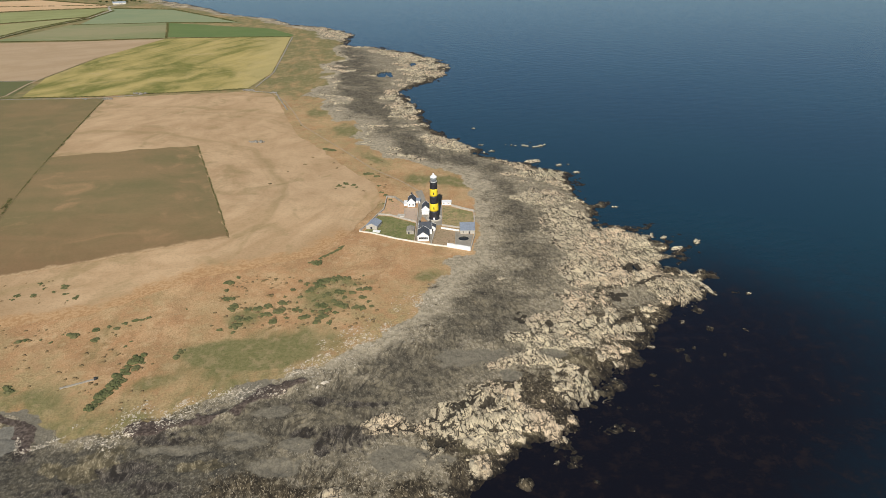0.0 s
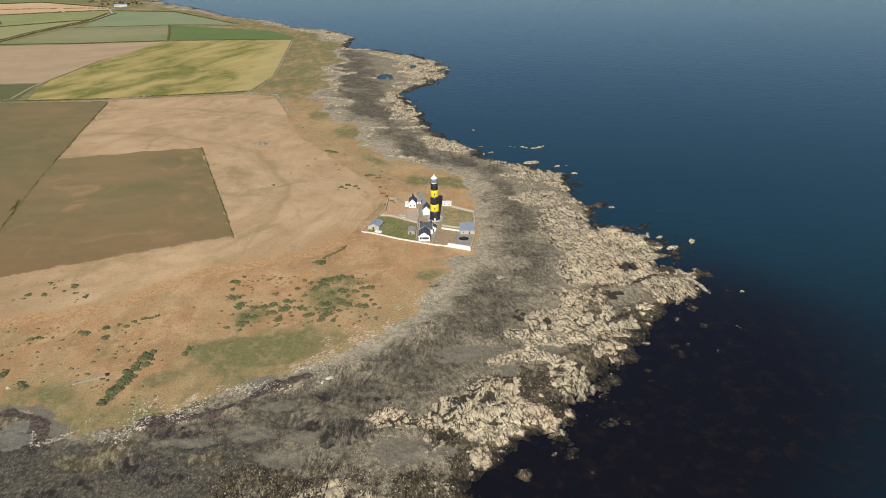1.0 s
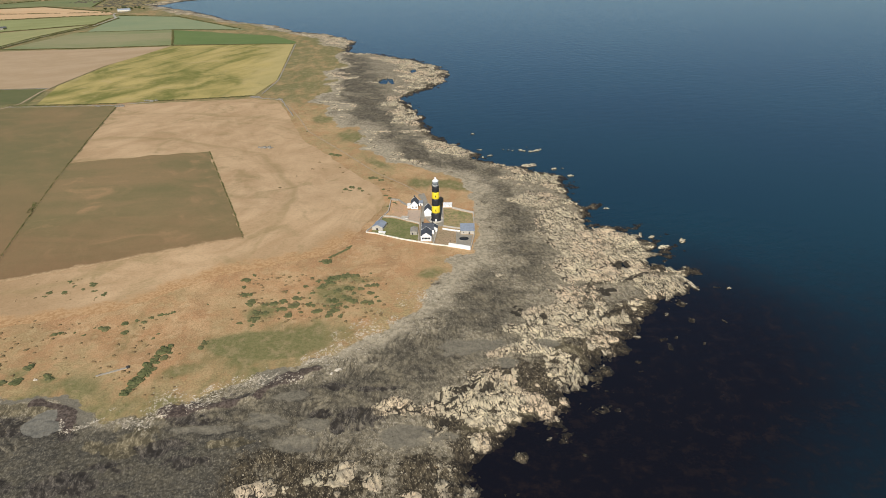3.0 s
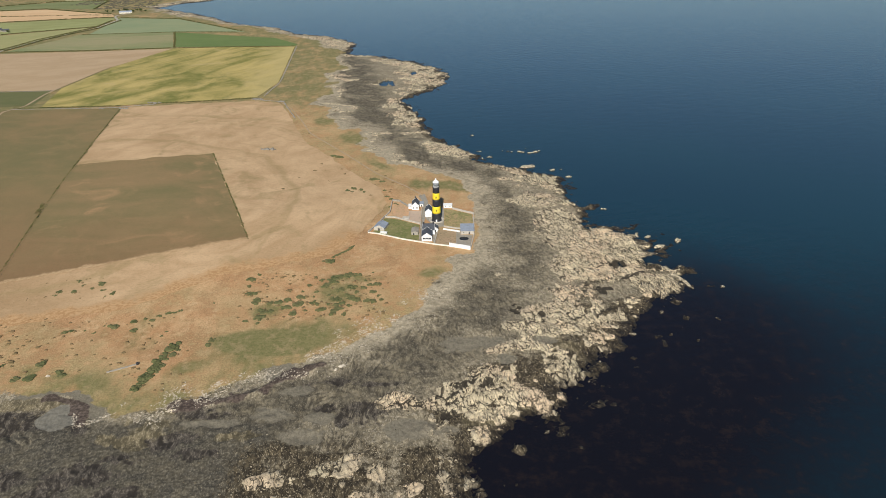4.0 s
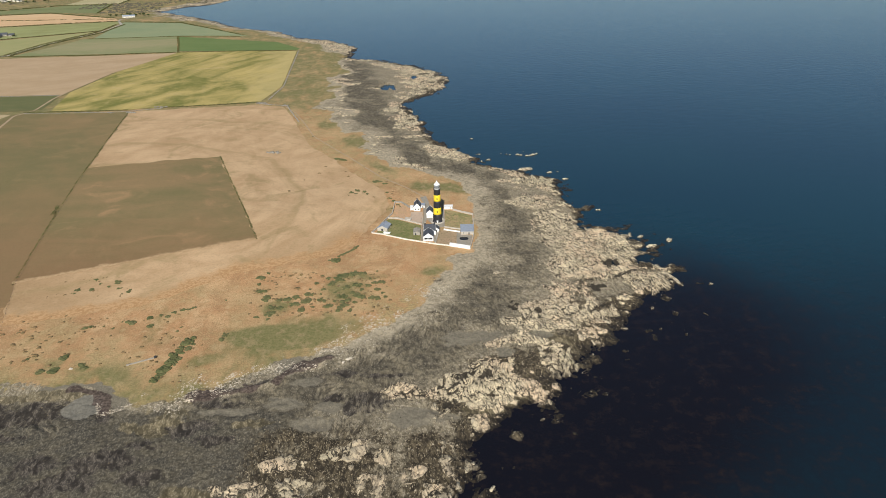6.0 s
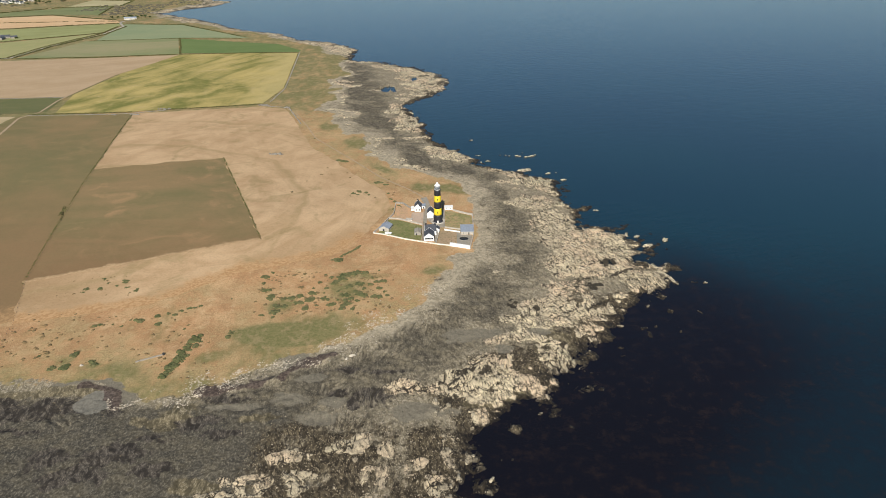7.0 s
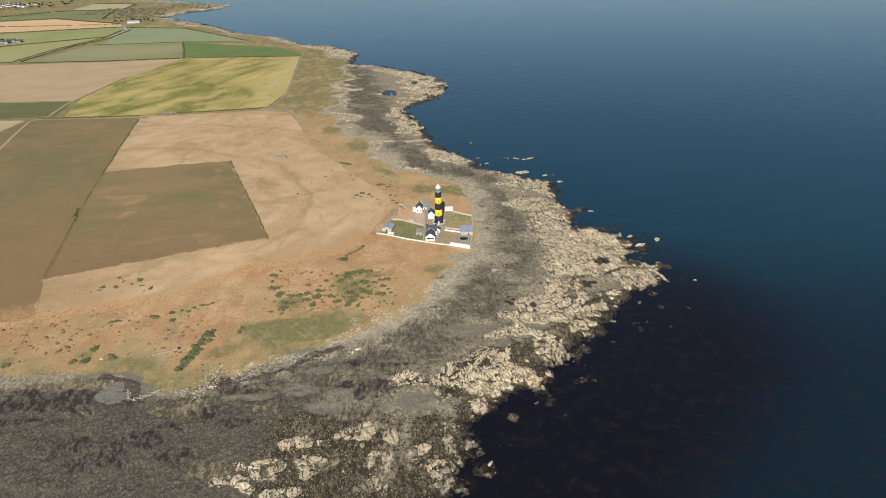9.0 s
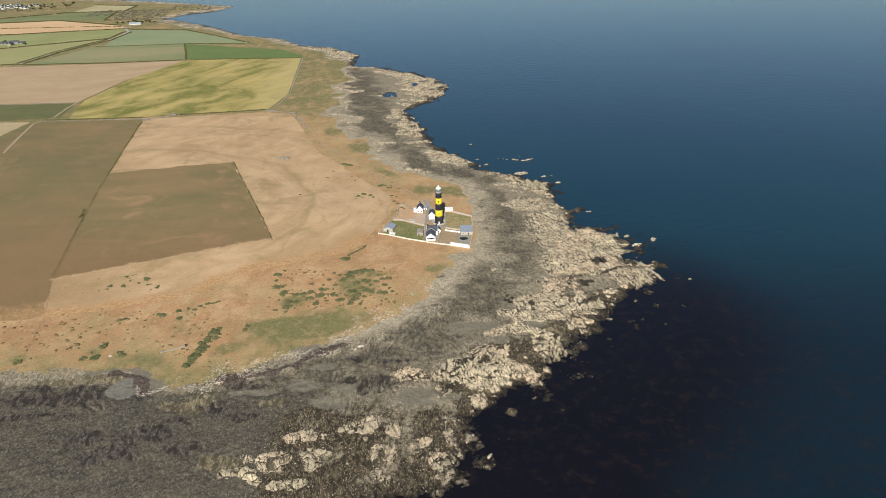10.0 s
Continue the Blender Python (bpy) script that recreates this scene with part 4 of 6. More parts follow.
def box(x0, x1, y0, y1, z0, z1, bevel=0.0, bm=None):
    bm = bm or bmesh.new()
    made = bmesh.ops.create_cube(bm, size=1.0, matrix=Matrix.Translation(((x0 + x1) / 2, (y0 + y1) / 2, (z0 + z1) / 2)) @ Matrix.Diagonal((x1 - x0, y1 - y0, z1 - z0, 1)))
    if bevel:
        edges = {e for v in made["verts"] for e in v.link_edges}
        bmesh.ops.bevel(bm, geom=list(edges), offset=bevel, segments=1, affect="EDGES")
    return bm


def rod(a, b, r, sides=6, bm=None):
    """A round bar from a to b."""
    bm = bm or bmesh.new()
    a, b = Vector(a), Vector(b)
    m = Matrix.Translation((a + b) / 2) @ (b - a).to_track_quat("Z", "Y").to_matrix().to_4x4()
    bmesh.ops.create_cone(bm, cap_ends=True, segments=sides, radius1=r, radius2=r, depth=(b - a).length, matrix=m)
    return bm


def lighthouse():
    top = thing("lighthouse", TX, TY, GZ, 0, "tall tapering lighthouse tower painted in black and yellow bands", "lighthouse")

    def radius(z):
        return 4.05 - 1.25 * (z / 31.0) ** 0.85

    part("plinth", turned([(6.5, -0.5), (6.5, 0.9), (6.35, 1.0), (5.9, 1.0), (5.8, 0.9), (5.8, 0.15), (4.0, 0.15)], 48), PALESTONE, top, "round rubble-stone plinth wall")
    edges = [0.0, 7.3, 13.6, 19.8, 25.7, 30.6]
    for k, (a, b) in enumerate(zip(edges, edges[1:])):
        steps = [a + (b - a) * i / 5 for i in range(6)]
        if k == 0:
            profile = [(4.35, 0), (4.35, 0.7), (4.15, 0.8)] + [(radius(z), z) for z in steps[1:]]
        else:
            profile = [(radius(z), z) for z in steps]
        band = part("black_band" if k % 2 == 0 else "yellow_band", turned(profile), BLACK if k % 2 == 0 else YELLOW, top, "black painted band" if k % 2 == 0 else "bright yellow painted band")
        if k in (1, 3):
            zc, r = (a + b) / 2 - 0.3, radius((a + b) / 2)
            part("window", box(-0.4, 0.4, -r - 0.02, -r + 0.4, zc - 0.75, zc + 0.75), GLASS_DARK, band, "small dark window")
            part("sill", box(-0.55, 0.55, -r - 0.14, -r + 0.3, zc - 0.95, zc - 0.76), IRON, band)
    part("door", box(-0.6, 0.6, -4.4, -4.0, 0.15, 2.4, 0.03), WHITE, top, "white painted door")
    # corbelled gallery with its rail
    part("gallery", turned([(2.75, 30.3), (3.0, 30.7), (3.2, 30.8), (3.2, 31.1), (2.3, 31.1)]), BLACK, top, "projecting black gallery")
    rail = part("railing", turned([(3.08, 32.1), (3.14, 32.1), (3.14, 32.17), (3.08, 32.17), (3.08, 32.1)], 36, caps=False), IRON, top)
    for k in range(18):
        a = 2 * math.pi * k / 18
        part("post", rod((3.11 * math.cos(a), 3.11 * math.sin(a), 31.05), (3.11 * math.cos(a), 3.11 * math.sin(a), 32.15), 0.035, 5), IRON, rail)
    part("murette", turned([(2.6, 31.1), (2.6, 31.7), (2.5, 31.78), (2.3, 31.78)]), WHITE, top, "white curved lantern base")
    part("glazing", turned([(2.48, 31.75), (2.48, 35.1), (2.4, 35.15)]), LANTERN, top, "lantern glazing")
    for k in range(12):
        a, b = 2 * math.pi * k / 12, 2 * math.pi * (k + 1) / 12
        for u, v in ((a, b), (b, a)):
            part("astragal", rod((2.52 * math.cos(u), 2.52 * math.sin(u), 31.75), (2.52 * math.cos(v), 2.52 * math.sin(v), 35.1), 0.035, 5), WHITE, top)
    part("dome", turned([(2.72, 35.0), (2.76, 35.2), (2.45, 35.45), (1.75, 36.2), (1.05, 36.85), (0.45, 37.3), (0.42, 37.55)]), WHITE, top, "white ogee lantern roof")
    part("vent", turned([(0.4, 37.5), (0.62, 37.7), (0.62, 37.95), (0.3, 38.15), (0.08, 38.3), (0.05, 38.9)], 16), WHITE, top)
    part("vane", box(-0.55, 0.35, -0.03, 0.03, 38.55, 38.72), IRON, top)
    return top


def gable_house(name, x0, x1, y0, y1, eaves, ridge, label, roof=None, wall=None, along="y", turn=0.0, chimneys=(), front=(), coping=True, over=0.25, category="house"):
    """A house with a pitched roof whose ridge runs along y or x. front: openings in the wall that faces -y, as (kind, from, to, low, high)."""
    roof, wall = roof or SLATE, wall or WHITE
    cx, cy = (x0 + x1) / 2, (y0 + y1) / 2
    top = thing(name, cx, cy, GZ, turn, label, category)
    a, b = (x1 - x0) / 2, (y1 - y0) / 2
    if along == "x":
        a, b = b, a
    spin = Matrix.Rotation(radians(90 if along == "x" else 0), 4, "Z")
    bm = bmesh.new()
    ring = [(-a, -0.4), (a, -0.4), (a, eaves), (0, ridge), (-a, eaves)]
    f, g = [bm.verts.new((u, -b, v)) for u, v in ring], [bm.verts.new((u, b, v)) for u, v in ring]
    bm.faces.new(f)
    bm.faces.new(g[::-1])
    for k in range(5):
        bm.faces.new((f[k], g[k], g[(k + 1) % 5], f[(k + 1) % 5]))
    bmesh.ops.recalc_face_normals(bm, faces=bm.faces[:])
    bmesh.ops.transform(bm, matrix=spin, verts=bm.verts[:])
    walls = part("wall", bm, wall, top)
    slope = (ridge - eaves) / a
    thick = 0.22
    for side in (-1, 1):
        # courses of slate, each a little proud of the one above
        bm = bmesh.new()
        rows = max(5, int(a / 0.45))
        for k in range(rows):
            u0, u1 = (a + over) * k / rows, (a + over) * (k + 1) / rows
            lift = 0.03
            pts = [(u0, ridge + thick - u0 * slope), (u1, ridge + thick + lift - u1 * slope), (u1, ridge + 0.02 - u1 * slope), (u0, ridge + 0.02 - u0 * slope)]
            vs = [[bm.verts.new((side * u, w, v)) for u, v in pts] for w in (-b + 0.12, b - 0.12)]
            bm.faces.new(vs[0])
            bm.faces.new(vs[1][::-1])
            for i in range(4):
                bm.faces.new((vs[0][i], vs[1][i], vs[1][(i + 1) % 4], vs[0][(i + 1) % 4]))
        bmesh.ops.recalc_face_normals(bm, faces=bm.faces[:])
        bmesh.ops.transform(bm, matrix=spin, verts=bm.verts[:])
        slab = part("roof", bm, roof, top)
    if coping:
        for end in (-b, b):
            for side in (-1, 1):
                bm = bmesh.new()
                pts = [(0, ridge + 0.36), ((a + over) * side, ridge + 0.36 - (a + over) * slope), ((a + over) * side, ridge - 0.05 - (a + over) * slope), (0, ridge - 0.05)]
                vs = [[bm.verts.new((u, end + w, v)) for u, v in pts] for w in (-0.14, 0.18)]
                bm.faces.new(vs[0])
                bm.faces.new(vs[1][::-1])
                for i in range(4):
                    bm.faces.new((vs[0][i], vs[1][i], vs[1][(i + 1) % 4], vs[0][(i + 1) % 4]))
                bmesh.ops.recalc_face_normals(bm, faces=bm.faces[:])
                bmesh.ops.transform(bm, matrix=spin, verts=bm.verts[:])
                part("coping", bm, wall, top)
    ridge_tile = box(-0.16, 0.16, -b + 0.1, b - 0.1, ridge + 0.16, ridge + 0.34)
    bmesh.ops.transform(ridge_tile, matrix=spin, verts=ridge_tile.verts[:])
    part("ridge_tiles", ridge_tile, roof, top)
    for at, tall, wide in chimneys:
        spot = spin @ Vector((0, at, 0))
        stack = part("chimney", box(spot.x - wide / 2, spot.x + wide / 2, spot.y - 0.5, spot.y + 0.5, ridge - 0.8, ridge + tall, 0.05), IRON if tall > 1.4 else wall, top)
        for dx in (-0.3, 0.3):
            part("pot", turned([(0.16, ridge + tall - 0.1), (0.14, ridge + tall + 0.5)], 10, spot.x + dx * wide / 1.2, spot.y), PALESTONE, stack)
    fy = -(y1 - y0) / 2
    for kind, u0, u1, v0, v1 in front:
        pane = part(kind, box(u0, u1, fy - 0.02, fy + 0.12, v0, v1), GLASS_DARK if kind == "window" else BLACK, top, "dark window" if kind == "window" else "dark painted door")
        part("sill", box(u0 - 0.1, u1 + 0.1, fy - 0.1, fy + 0.1, v0 - 0.14, v0), wall, pane)
        if kind == "window":
            count = max(1, int((u1 - u0) / 1.1))
            for k in range(count + 1):
                u = u0 + (u1 - u0) * k / count
                part("frame", box(u - 0.05, u + 0.05, fy - 0.06, fy + 0.02, v0, v1), wall, pane)
    return top


def flat_shed(name, x0, x1, y0, y1, low, high, label, roof, wall, turn=0.0, openings=()):
    """A shed with one roof slope that rises away from its front."""
    top = thing(name, (x0 + x1) / 2, (y0 + y1) / 2, GZ, turn, label, "shed")
    a, b = (x1 - x0) / 2, (y1 - y0) / 2
    for nm, m, grow, z in (("wall", wall, 0.0, -0.3), ("roof", roof, 0.3, 0.0)):
        bm = bmesh.new()
        lo = [(-a - grow, -b - grow), (a + grow, -b - grow), (a + grow, b + grow), (-a - grow, b + grow)]
        if nm == "wall":
            zs = [(-0.3, low), (-0.3, low), (-0.3, high), (-0.3, high)]
        else:
            zs = [(low + 0.02, low + 0.2), (low + 0.02, low + 0.2), (high + 0.02, high + 0.2), (high + 0.02, high + 0.2)]
        vs = [[bm.verts.new((x, y, h[k])) for (x, y), h in zip(lo, zs)] for k in (0, 1)]
        bm.faces.new(vs[0][::-1])
        bm.faces.new(vs[1])
        for i in range(4):
            bm.faces.new((vs[0][i], vs[0][(i + 1) % 4], vs[1][(i + 1) % 4], vs[1][i]))
        part(nm, bm, m, top)
    n = max(3, int((x1 - x0) / 1.0))
    for k in range(n + 1):
        u = -a - 0.25 + (2 * a + 0.5) * k / n
        part("seam", rod((u, -b - 0.28, low + 0.2), (u, b + 0.28, high + 0.2), 0.05, 4), roof, top)
    for kind, u0, u1, v0, v1 in openings:
        part(kind, box(u0, u1, -b - 0.03, -b + 0.1, v0, v1), GLASS_DARK if kind == "window" else BLACK, top)
    return top


def wall_run(label, line, tall, thick, material, cap=None, name="garden_wall"):
    """A masonry wall along a line, uneven in height and face, with coping stones."""
    top = thing(name, line[0][0], line[0][1], GZ, 0, label, "wall")
    ox, oy = line[0]
    for (ax, ay), (bx, by) in zip(line, line[1:]):
        d = Vector((bx - ax, by - ay, 0))
        side = Vector((-d.y, d.x, 0)).normalized() * thick / 2
        n = max(1, int(d.length / 1.6))
        bm = bmesh.new()
        rings = []
        for k in range(n + 1):
            p = Vector((ax - ox, ay - oy, 0)) + d * (k / n)
            ground = surface(p.x + ox, p.y + oy) - GZ
            h = ground + tall + 0.18 * (noise.noise((p.x * 0.7 + ax, p.y * 0.7, ay)) if k not in (0, n) else 0)
            rings.append([bm.verts.new(p - side * 1.15 + Vector((0, 0, ground - 0.6))), bm.verts.new(p - side * 0.9 + Vector((0, 0, h))),
                          bm.verts.new(p + side * 0.9 + Vector((0, 0, h))), bm.verts.new(p + side * 1.15 + Vector((0, 0, ground - 0.6)))])
        for u, v in zip(rings, rings[1:]):
            for i in range(4):
                bm.faces.new((u[i], v[i], v[(i + 1) % 4], u[(i + 1) % 4]))
        bm.faces.new(rings[0])
        bm.faces.new(rings[-1][::-1])
        bmesh.ops.recalc_face_normals(bm, faces=bm.faces[:])
        part("wall_section", bm, material, top)
        bm = bmesh.new()
        run = d.normalized()
        count = max(1, int(d.length / 1.5))
        for k in range(count):
            mid = Vector((ax - ox, ay - oy, 0)) + d * ((k + 0.5) / count)
            ground = surface(mid.x + ox, mid.y + oy) - GZ
            m = Matrix.Translation(mid + Vector((0, 0, ground + tall + 0.06 + 0.05 * random.random()))) @ Matrix.Rotation(math.atan2(d.y, d.x), 4, "Z") @ Matrix.Diagonal((d.length / count * 0.97, thick * 1.08, 0.14, 1))
            bmesh.ops.create_cube(bm, size=1.0, matrix=m)
        part("coping", bm, cap or material, top)
    return top


def yard(name, ring, material, label, lift=0.06):
    bm = bmesh.new()
    bm.faces.new([bm.verts.new((x, y, 0)) for x, y in ring])
    bmesh.ops.triangulate(bm, faces=bm.faces[:])
    for axis in (0, 1):
        lo, hi = min(p[axis] for p in ring), max(p[axis] for p in ring)
        k = math.floor(lo / 3) + 1
        while k * 3 < hi:
            at, way = [0, 0, 0], [0, 0, 0]
            at[axis], way[axis] = k * 3, 1
            bmesh.ops.bisect_plane(bm, geom=bm.verts[:] + bm.edges[:] + bm.faces[:], plane_co=at, plane_no=way)
            k += 1
    bm.normal_update()
    if sum(f.normal.z for f in bm.faces) < 0:
        bmesh.ops.reverse_faces(bm, faces=bm.faces[:])
    for v in bm.verts:
        v.co.z = surface(v.co.x, v.co.y) + lift
    return tagged(link(name, bm, material), label, name.replace("_", " "), kind="structure")


LANTERN = plain("lantern_glass", (0.16, 0.18, 0.19), (0.24, 0.26, 0.27), 0.8, 0.12, 0.5)
LAWN = plot_material("lawn", (0.16, 0.17, 0.06), (0.21, 0.20, 0.08), (0.28, 0.235, 0.11))
ORANGE_EARTH = plot_material("scorched_grass", (0.56, 0.33, 0.18), (0.50, 0.32, 0.19), (0.44, 0.31, 0.16), (0.26, 0.20, 0.10))
PAVED = plain("old_paving", (0.50, 0.37, 0.265), (0.44, 0.34, 0.255), 0.5, 0.95, 0.15, (0.25, 0.22, 0.17), bump=0.05)
YARD_GREY = plain("gravel_yard", (0.33, 0.295, 0.235), (0.27, 0.24, 0.19), 0.6, 0.95, 0.15, (0.16, 0.15, 0.10), bump=0.05)
ROUGH_LAWN = plot_material("worn_lawn", (0.23, 0.215, 0.088), (0.33, 0.26, 0.125), (0.44, 0.29, 0.16))
BROWN_EARTH = plot_material("brown_plot", (0.38, 0.265, 0.16), (0.33, 0.245, 0.145), (0.43, 0.31, 0.19))
POND = plain("pond_water", (0.025, 0.022, 0.012), (0.035, 0.03, 0.016), 0.5, 0.12, 0.5)

yard("lawn", [(-43.5, 10), (-36, 8.6), (-14.4, -5.5), (-14.2, -36.5), (-28.4, -31.5), (-46, -22.5), (-53, -18), (-49, -6), (-46, 9)], LAWN, "mown green lawn inside the walls")
yard("yard", [(-45, 14), (-41, 23), (-40.6, 47), (-34, 46), (-26, 33), (-25, 24), (-25, 6), (-36, 12)], ORANGE_EARTH, "scorched orange grass inside the walls", 0.05)
yard("yard", [(-25, 6), (-25, 26), (-14.2, 26), (-14.2, -2)], PAVED, "old pinkish paving beside the path", 0.07)
yard("path", [(-13.2, -37), (-13.0, 46), (-18, 62), (-12, 66), (-8.2, 46), (-9.8, 8), (-11.9, -10), (-11.9, -37)], YARD_GREY, "grey gravel path between the houses", 0.09)
yard("yard", [(-9.5, 8), (-9, 30), (6, 31), (6.4, 6), (6.4, -9), (-2, -11), (-3, -38), (-1.6, -42), (1.6, -16), (-2, -10)], YARD_GREY, "gravel yard round the tower foot", 0.05)
yard("lawn", [(6.6, -9), (6.6, 30), (13, 27), (22, 21.5), (31, 15.5), (30.8, -12), (20, -12), (20, -17)], ROUGH_LAWN, "worn grass plot inside the walls", 0.08)
yard("yard", [(-1, -43), (2, -17.5), (5.5, -16.5), (16.5, -21), (15.6, -45.5), (10.5, -47.3)], BROWN_EARTH, "bare brown garden plot", 0.08)
yard("yard", [(16.2, -46), (17.2, -21.5), (20, -22), (20, -26.5), (30, -27), (26.8, -53)], YARD_GREY, "grey gravel yard with a round pond", 0.07)
lighthouse()
pond = thing("pond", 22.7, -34.3, GZ, 0, "round dark garden pond with a low stone rim", "pond")
part("rim", turned([(4.3, -0.3), (4.3, 0.22), (4.2, 0.28), (3.8, 0.28), (3.8, 0.0)], 40), YARD_GREY, pond)
part("pond_water", turned([(3.82, -0.2), (3.82, 0.16)], 40), POND, pond, "still dark water")

# ---- houses and walls of the light station ----
gable_house("keepers_house", -11.6, -3.2, -38.0, -25.5, 3.8, 6.9, "white gabled house with a dark slate roof and wide dark windows", front=[("window", -3.4, 3.4, 1.6, 3.2)])
gable_house("keepers_house", -11.6, -1.2, -25.3, -13.5, 4.0, 7.3, "dark slate-roofed house joined to a white gable", along="x", chimneys=((-4.0, 1.5, 1.3), (4.0, 1.5, 1.3)), coping=False)
gable_house("store", -3.0, 1.4, -20.5, -13.5, 2.6, 4.0, "small slate-roofed lean-to store with white walls", front=[("door", -0.5, 0.5, 0.0, 2.0)], category="store")
gable_house("dwelling", -10.2, -4.2, 14.0, 25.5, 3.4, 6.4, "white dwelling with a dark slate roof", front=[("window", -0.6, 0.6, 1.2, 2.4)])
flat_shed("porch", -10.0, -4.4, 11.6, 13.9, 2.5, 3.0, "low white porch with a sheet roof", WHITE, WHITE)
gable_house("cottage", -22.5, -16.2, 28.0, 40.0, 3.9, 7.2, "white cottage with a slate roof and tall dark chimneys", chimneys=((-1.5, 1.9, 1.1), (3.5, 1.9, 1.1)), front=[("window", -2.0, -0.9, 1.2, 2.5), ("window", 0.9, 2.0, 1.2, 2.5)])
flat_shed("outhouse", -25.6, -22.8, 30.0, 36.0, 2.2, 2.5, "low white outhouse beside the cottage", WHITE, WHITE)
flat_shed("outhouse", -15.9, -12.4, 35.5, 40.5, 2.5, 2.9, "low white outhouse beside the cottage", GREYROOF, WHITE, openings=[("door", -0.4, 0.4, 0.0, 1.9)])
gable_house("shed", -51.2, -42.2, -16.0, -4.5, 2.6, 4.7, "rubble-stone shed with a blue-grey sheet roof", roof=GREYROOF, wall=PALESTONE, turn=-14, coping=False, front=[("door", -0.9, 0.5, 0.0, 2.1)], category="shed")
gable_house("shed", -20.5, -14.8, -25.6, -16.0, 2.2, 3.3, "small stone shed with a weathered grey roof", roof=STONE, wall=STONE, coping=False, front=[("door", -1.6, -0.6, 0.0, 1.9)], category="shed")
flat_shed("byre", 20.2, 31.3, -26.0, -14.0, 2.9, 4.2, "long stone byre with a pale grey sheet roof", GREYROOF, PALESTONE, openings=[("window", -3.6, -2.8, 1.2, 2.0), ("door", 1.0, 2.0, 0.0, 2.0)])
flat_shed("oil_store", 6.0, 13.6, 31.0, 35.5, 2.4, 2.6, "low white oil store with a flat roof", WHITE, WHITE, openings=[("window", 1.5, 2.2, 0.9, 1.7), ("window", -2.6, -1.9, 0.9, 1.7)])
flat_shed("cold_frame", -29.5, -23.8, 7.5, 10.5, 0.7, 1.0, "low pale cold frame against a garden wall", PALESTONE, WHITE, turn=-12)
flat_shed("trough", -46.5, -41.0, -22.0, -20.2, 0.8, 1.0, "low whitewashed trough inside the wall", WHITE, WHITE, turn=-18)

wall_run("long whitewashed boundary wall facing the shore", [(-57.0, -20.0), (-47.8, -23.0), (-28.4, -33.5), (-12.8, -40.0), (-1.3, -44.6), (10.5, -48.0)], 0.85, 0.55, WALLWHITE)
wall_run("high whitewashed boundary wall at the corner", [(10.5, -48.1), (27.2, -54.5)], 3.0, 0.9, WHITE)
wall_run("pale rubble boundary wall along the shore", [(27.3, -54.0), (31.3, -27.5)], 1.6, 0.6, PALESTONE)
wall_run("pale rubble boundary wall along the shore", [(31.7, -13.0), (32.0, 16.4), (22.0, 22.6), (13.8, 28.5)], 1.6, 0.6, PALESTONE)
wall_run("whitewashed boundary wall climbing to the back gate", [(-57.0, -19.6), (-52.2, -9.0), (-46.5, 9.2), (-41.8, 22.6), (-41.4, 49.4)], 1.4, 0.6, PALESTONE)
wall_run("tumbled rubble wall behind the yard", [(-41.2, 49.6), (-34.9, 48.6), (-28.4, 38.6), (-25.8, 35.2)], 1.5, 0.8, STONE)
wall_run("rubble garden wall between lawn and yard", [(-45.6, 12.0), (-36.0, 10.4), (-14.2, -3.8)], 1.3, 0.6, PALESTONE)
wall_run("low pale wall beside the gravel path", [(-13.7, -38.6), (-13.6, -4.2), (-13.6, 34.5)], 1.1, 0.45, PALESTONE)
wall_run("pale garden wall beside the tower", [(5.6, -15.8), (19.6, -21.2)], 1.2, 0.5, WHITE)
wall_run("pale garden wall beside the tower", [(6.2, -10.4), (19.9, -15.6)], 1.2, 0.5, PALESTONE)
wall_run("low rubble wall between two plots", [(16.4, -45.2), (16.9, -22.4)], 1.1, 0.5, STONE)
wall_run("low rubble wall beside the house", [(-1.4, -43.4), (1.7, -16.4)], 1.1, 0.5, PALESTONE)

# ---- rocks ----
def ledge_material():
    n = Nodes("lichened_rock", 0.95, 0.15)
    c = rock_colour(n)
    c = n.mix(n.calc("MULTIPLY", n.any(), 0.55), c, (0.24, 0.20, 0.135))
    n.bump(n.noise(1.3, 6, 0.7), 0.3, 0.8)
    return n.done(c)


ROCK = ledge_material()
PALEROCK = plain("bleached_stone", (0.56, 0.49, 0.38), (0.44, 0.38, 0.29), 0.5, 0.95, 0.15, (0.34, 0.29, 0.22), bump=0.08, vary=0.2)


def sea_rock_material():
    n = Nodes("weed_footed_rock", 0.9, 0.2)
    c = n.mix(n.calc("MULTIPLY", n.any(), 0.4), rock_colour(n), (0.24, 0.20, 0.135))
    z = n.t.nodes.new("ShaderNodeSeparateXYZ")
    n.put(z.inputs[0], n.co)
    up = n.calc("ADD", z.outputs[2], n.calc("MULTIPLY", n.calc("SUBTRACT", n.noise(0.9, 4, 0.6), 0.5), 1.1))
    c = n.mix(n.step(up, 0.75, 0.35), c, (0.028, 0.022, 0.015))
    n.bump(n.noise(1.3, 6, 0.7), 0.3, 0.8)
    return n.done(c)


SEAROCK = sea_rock_material()


def loose_material():
    n = Nodes("loose_stone", 0.95, 0.15)
    c = n.mix(n.step(n.island(), 0.2, 1.0), (0.055, 0.045, 0.031), (0.40, 0.335, 0.235))
    c = n.mix(n.step(n.noise(1.5, 4), 0.5, 0.75, 0, 0.6), c, (0.16, 0.13, 0.09))
    return n.done(c)


LOOSE = loose_material()


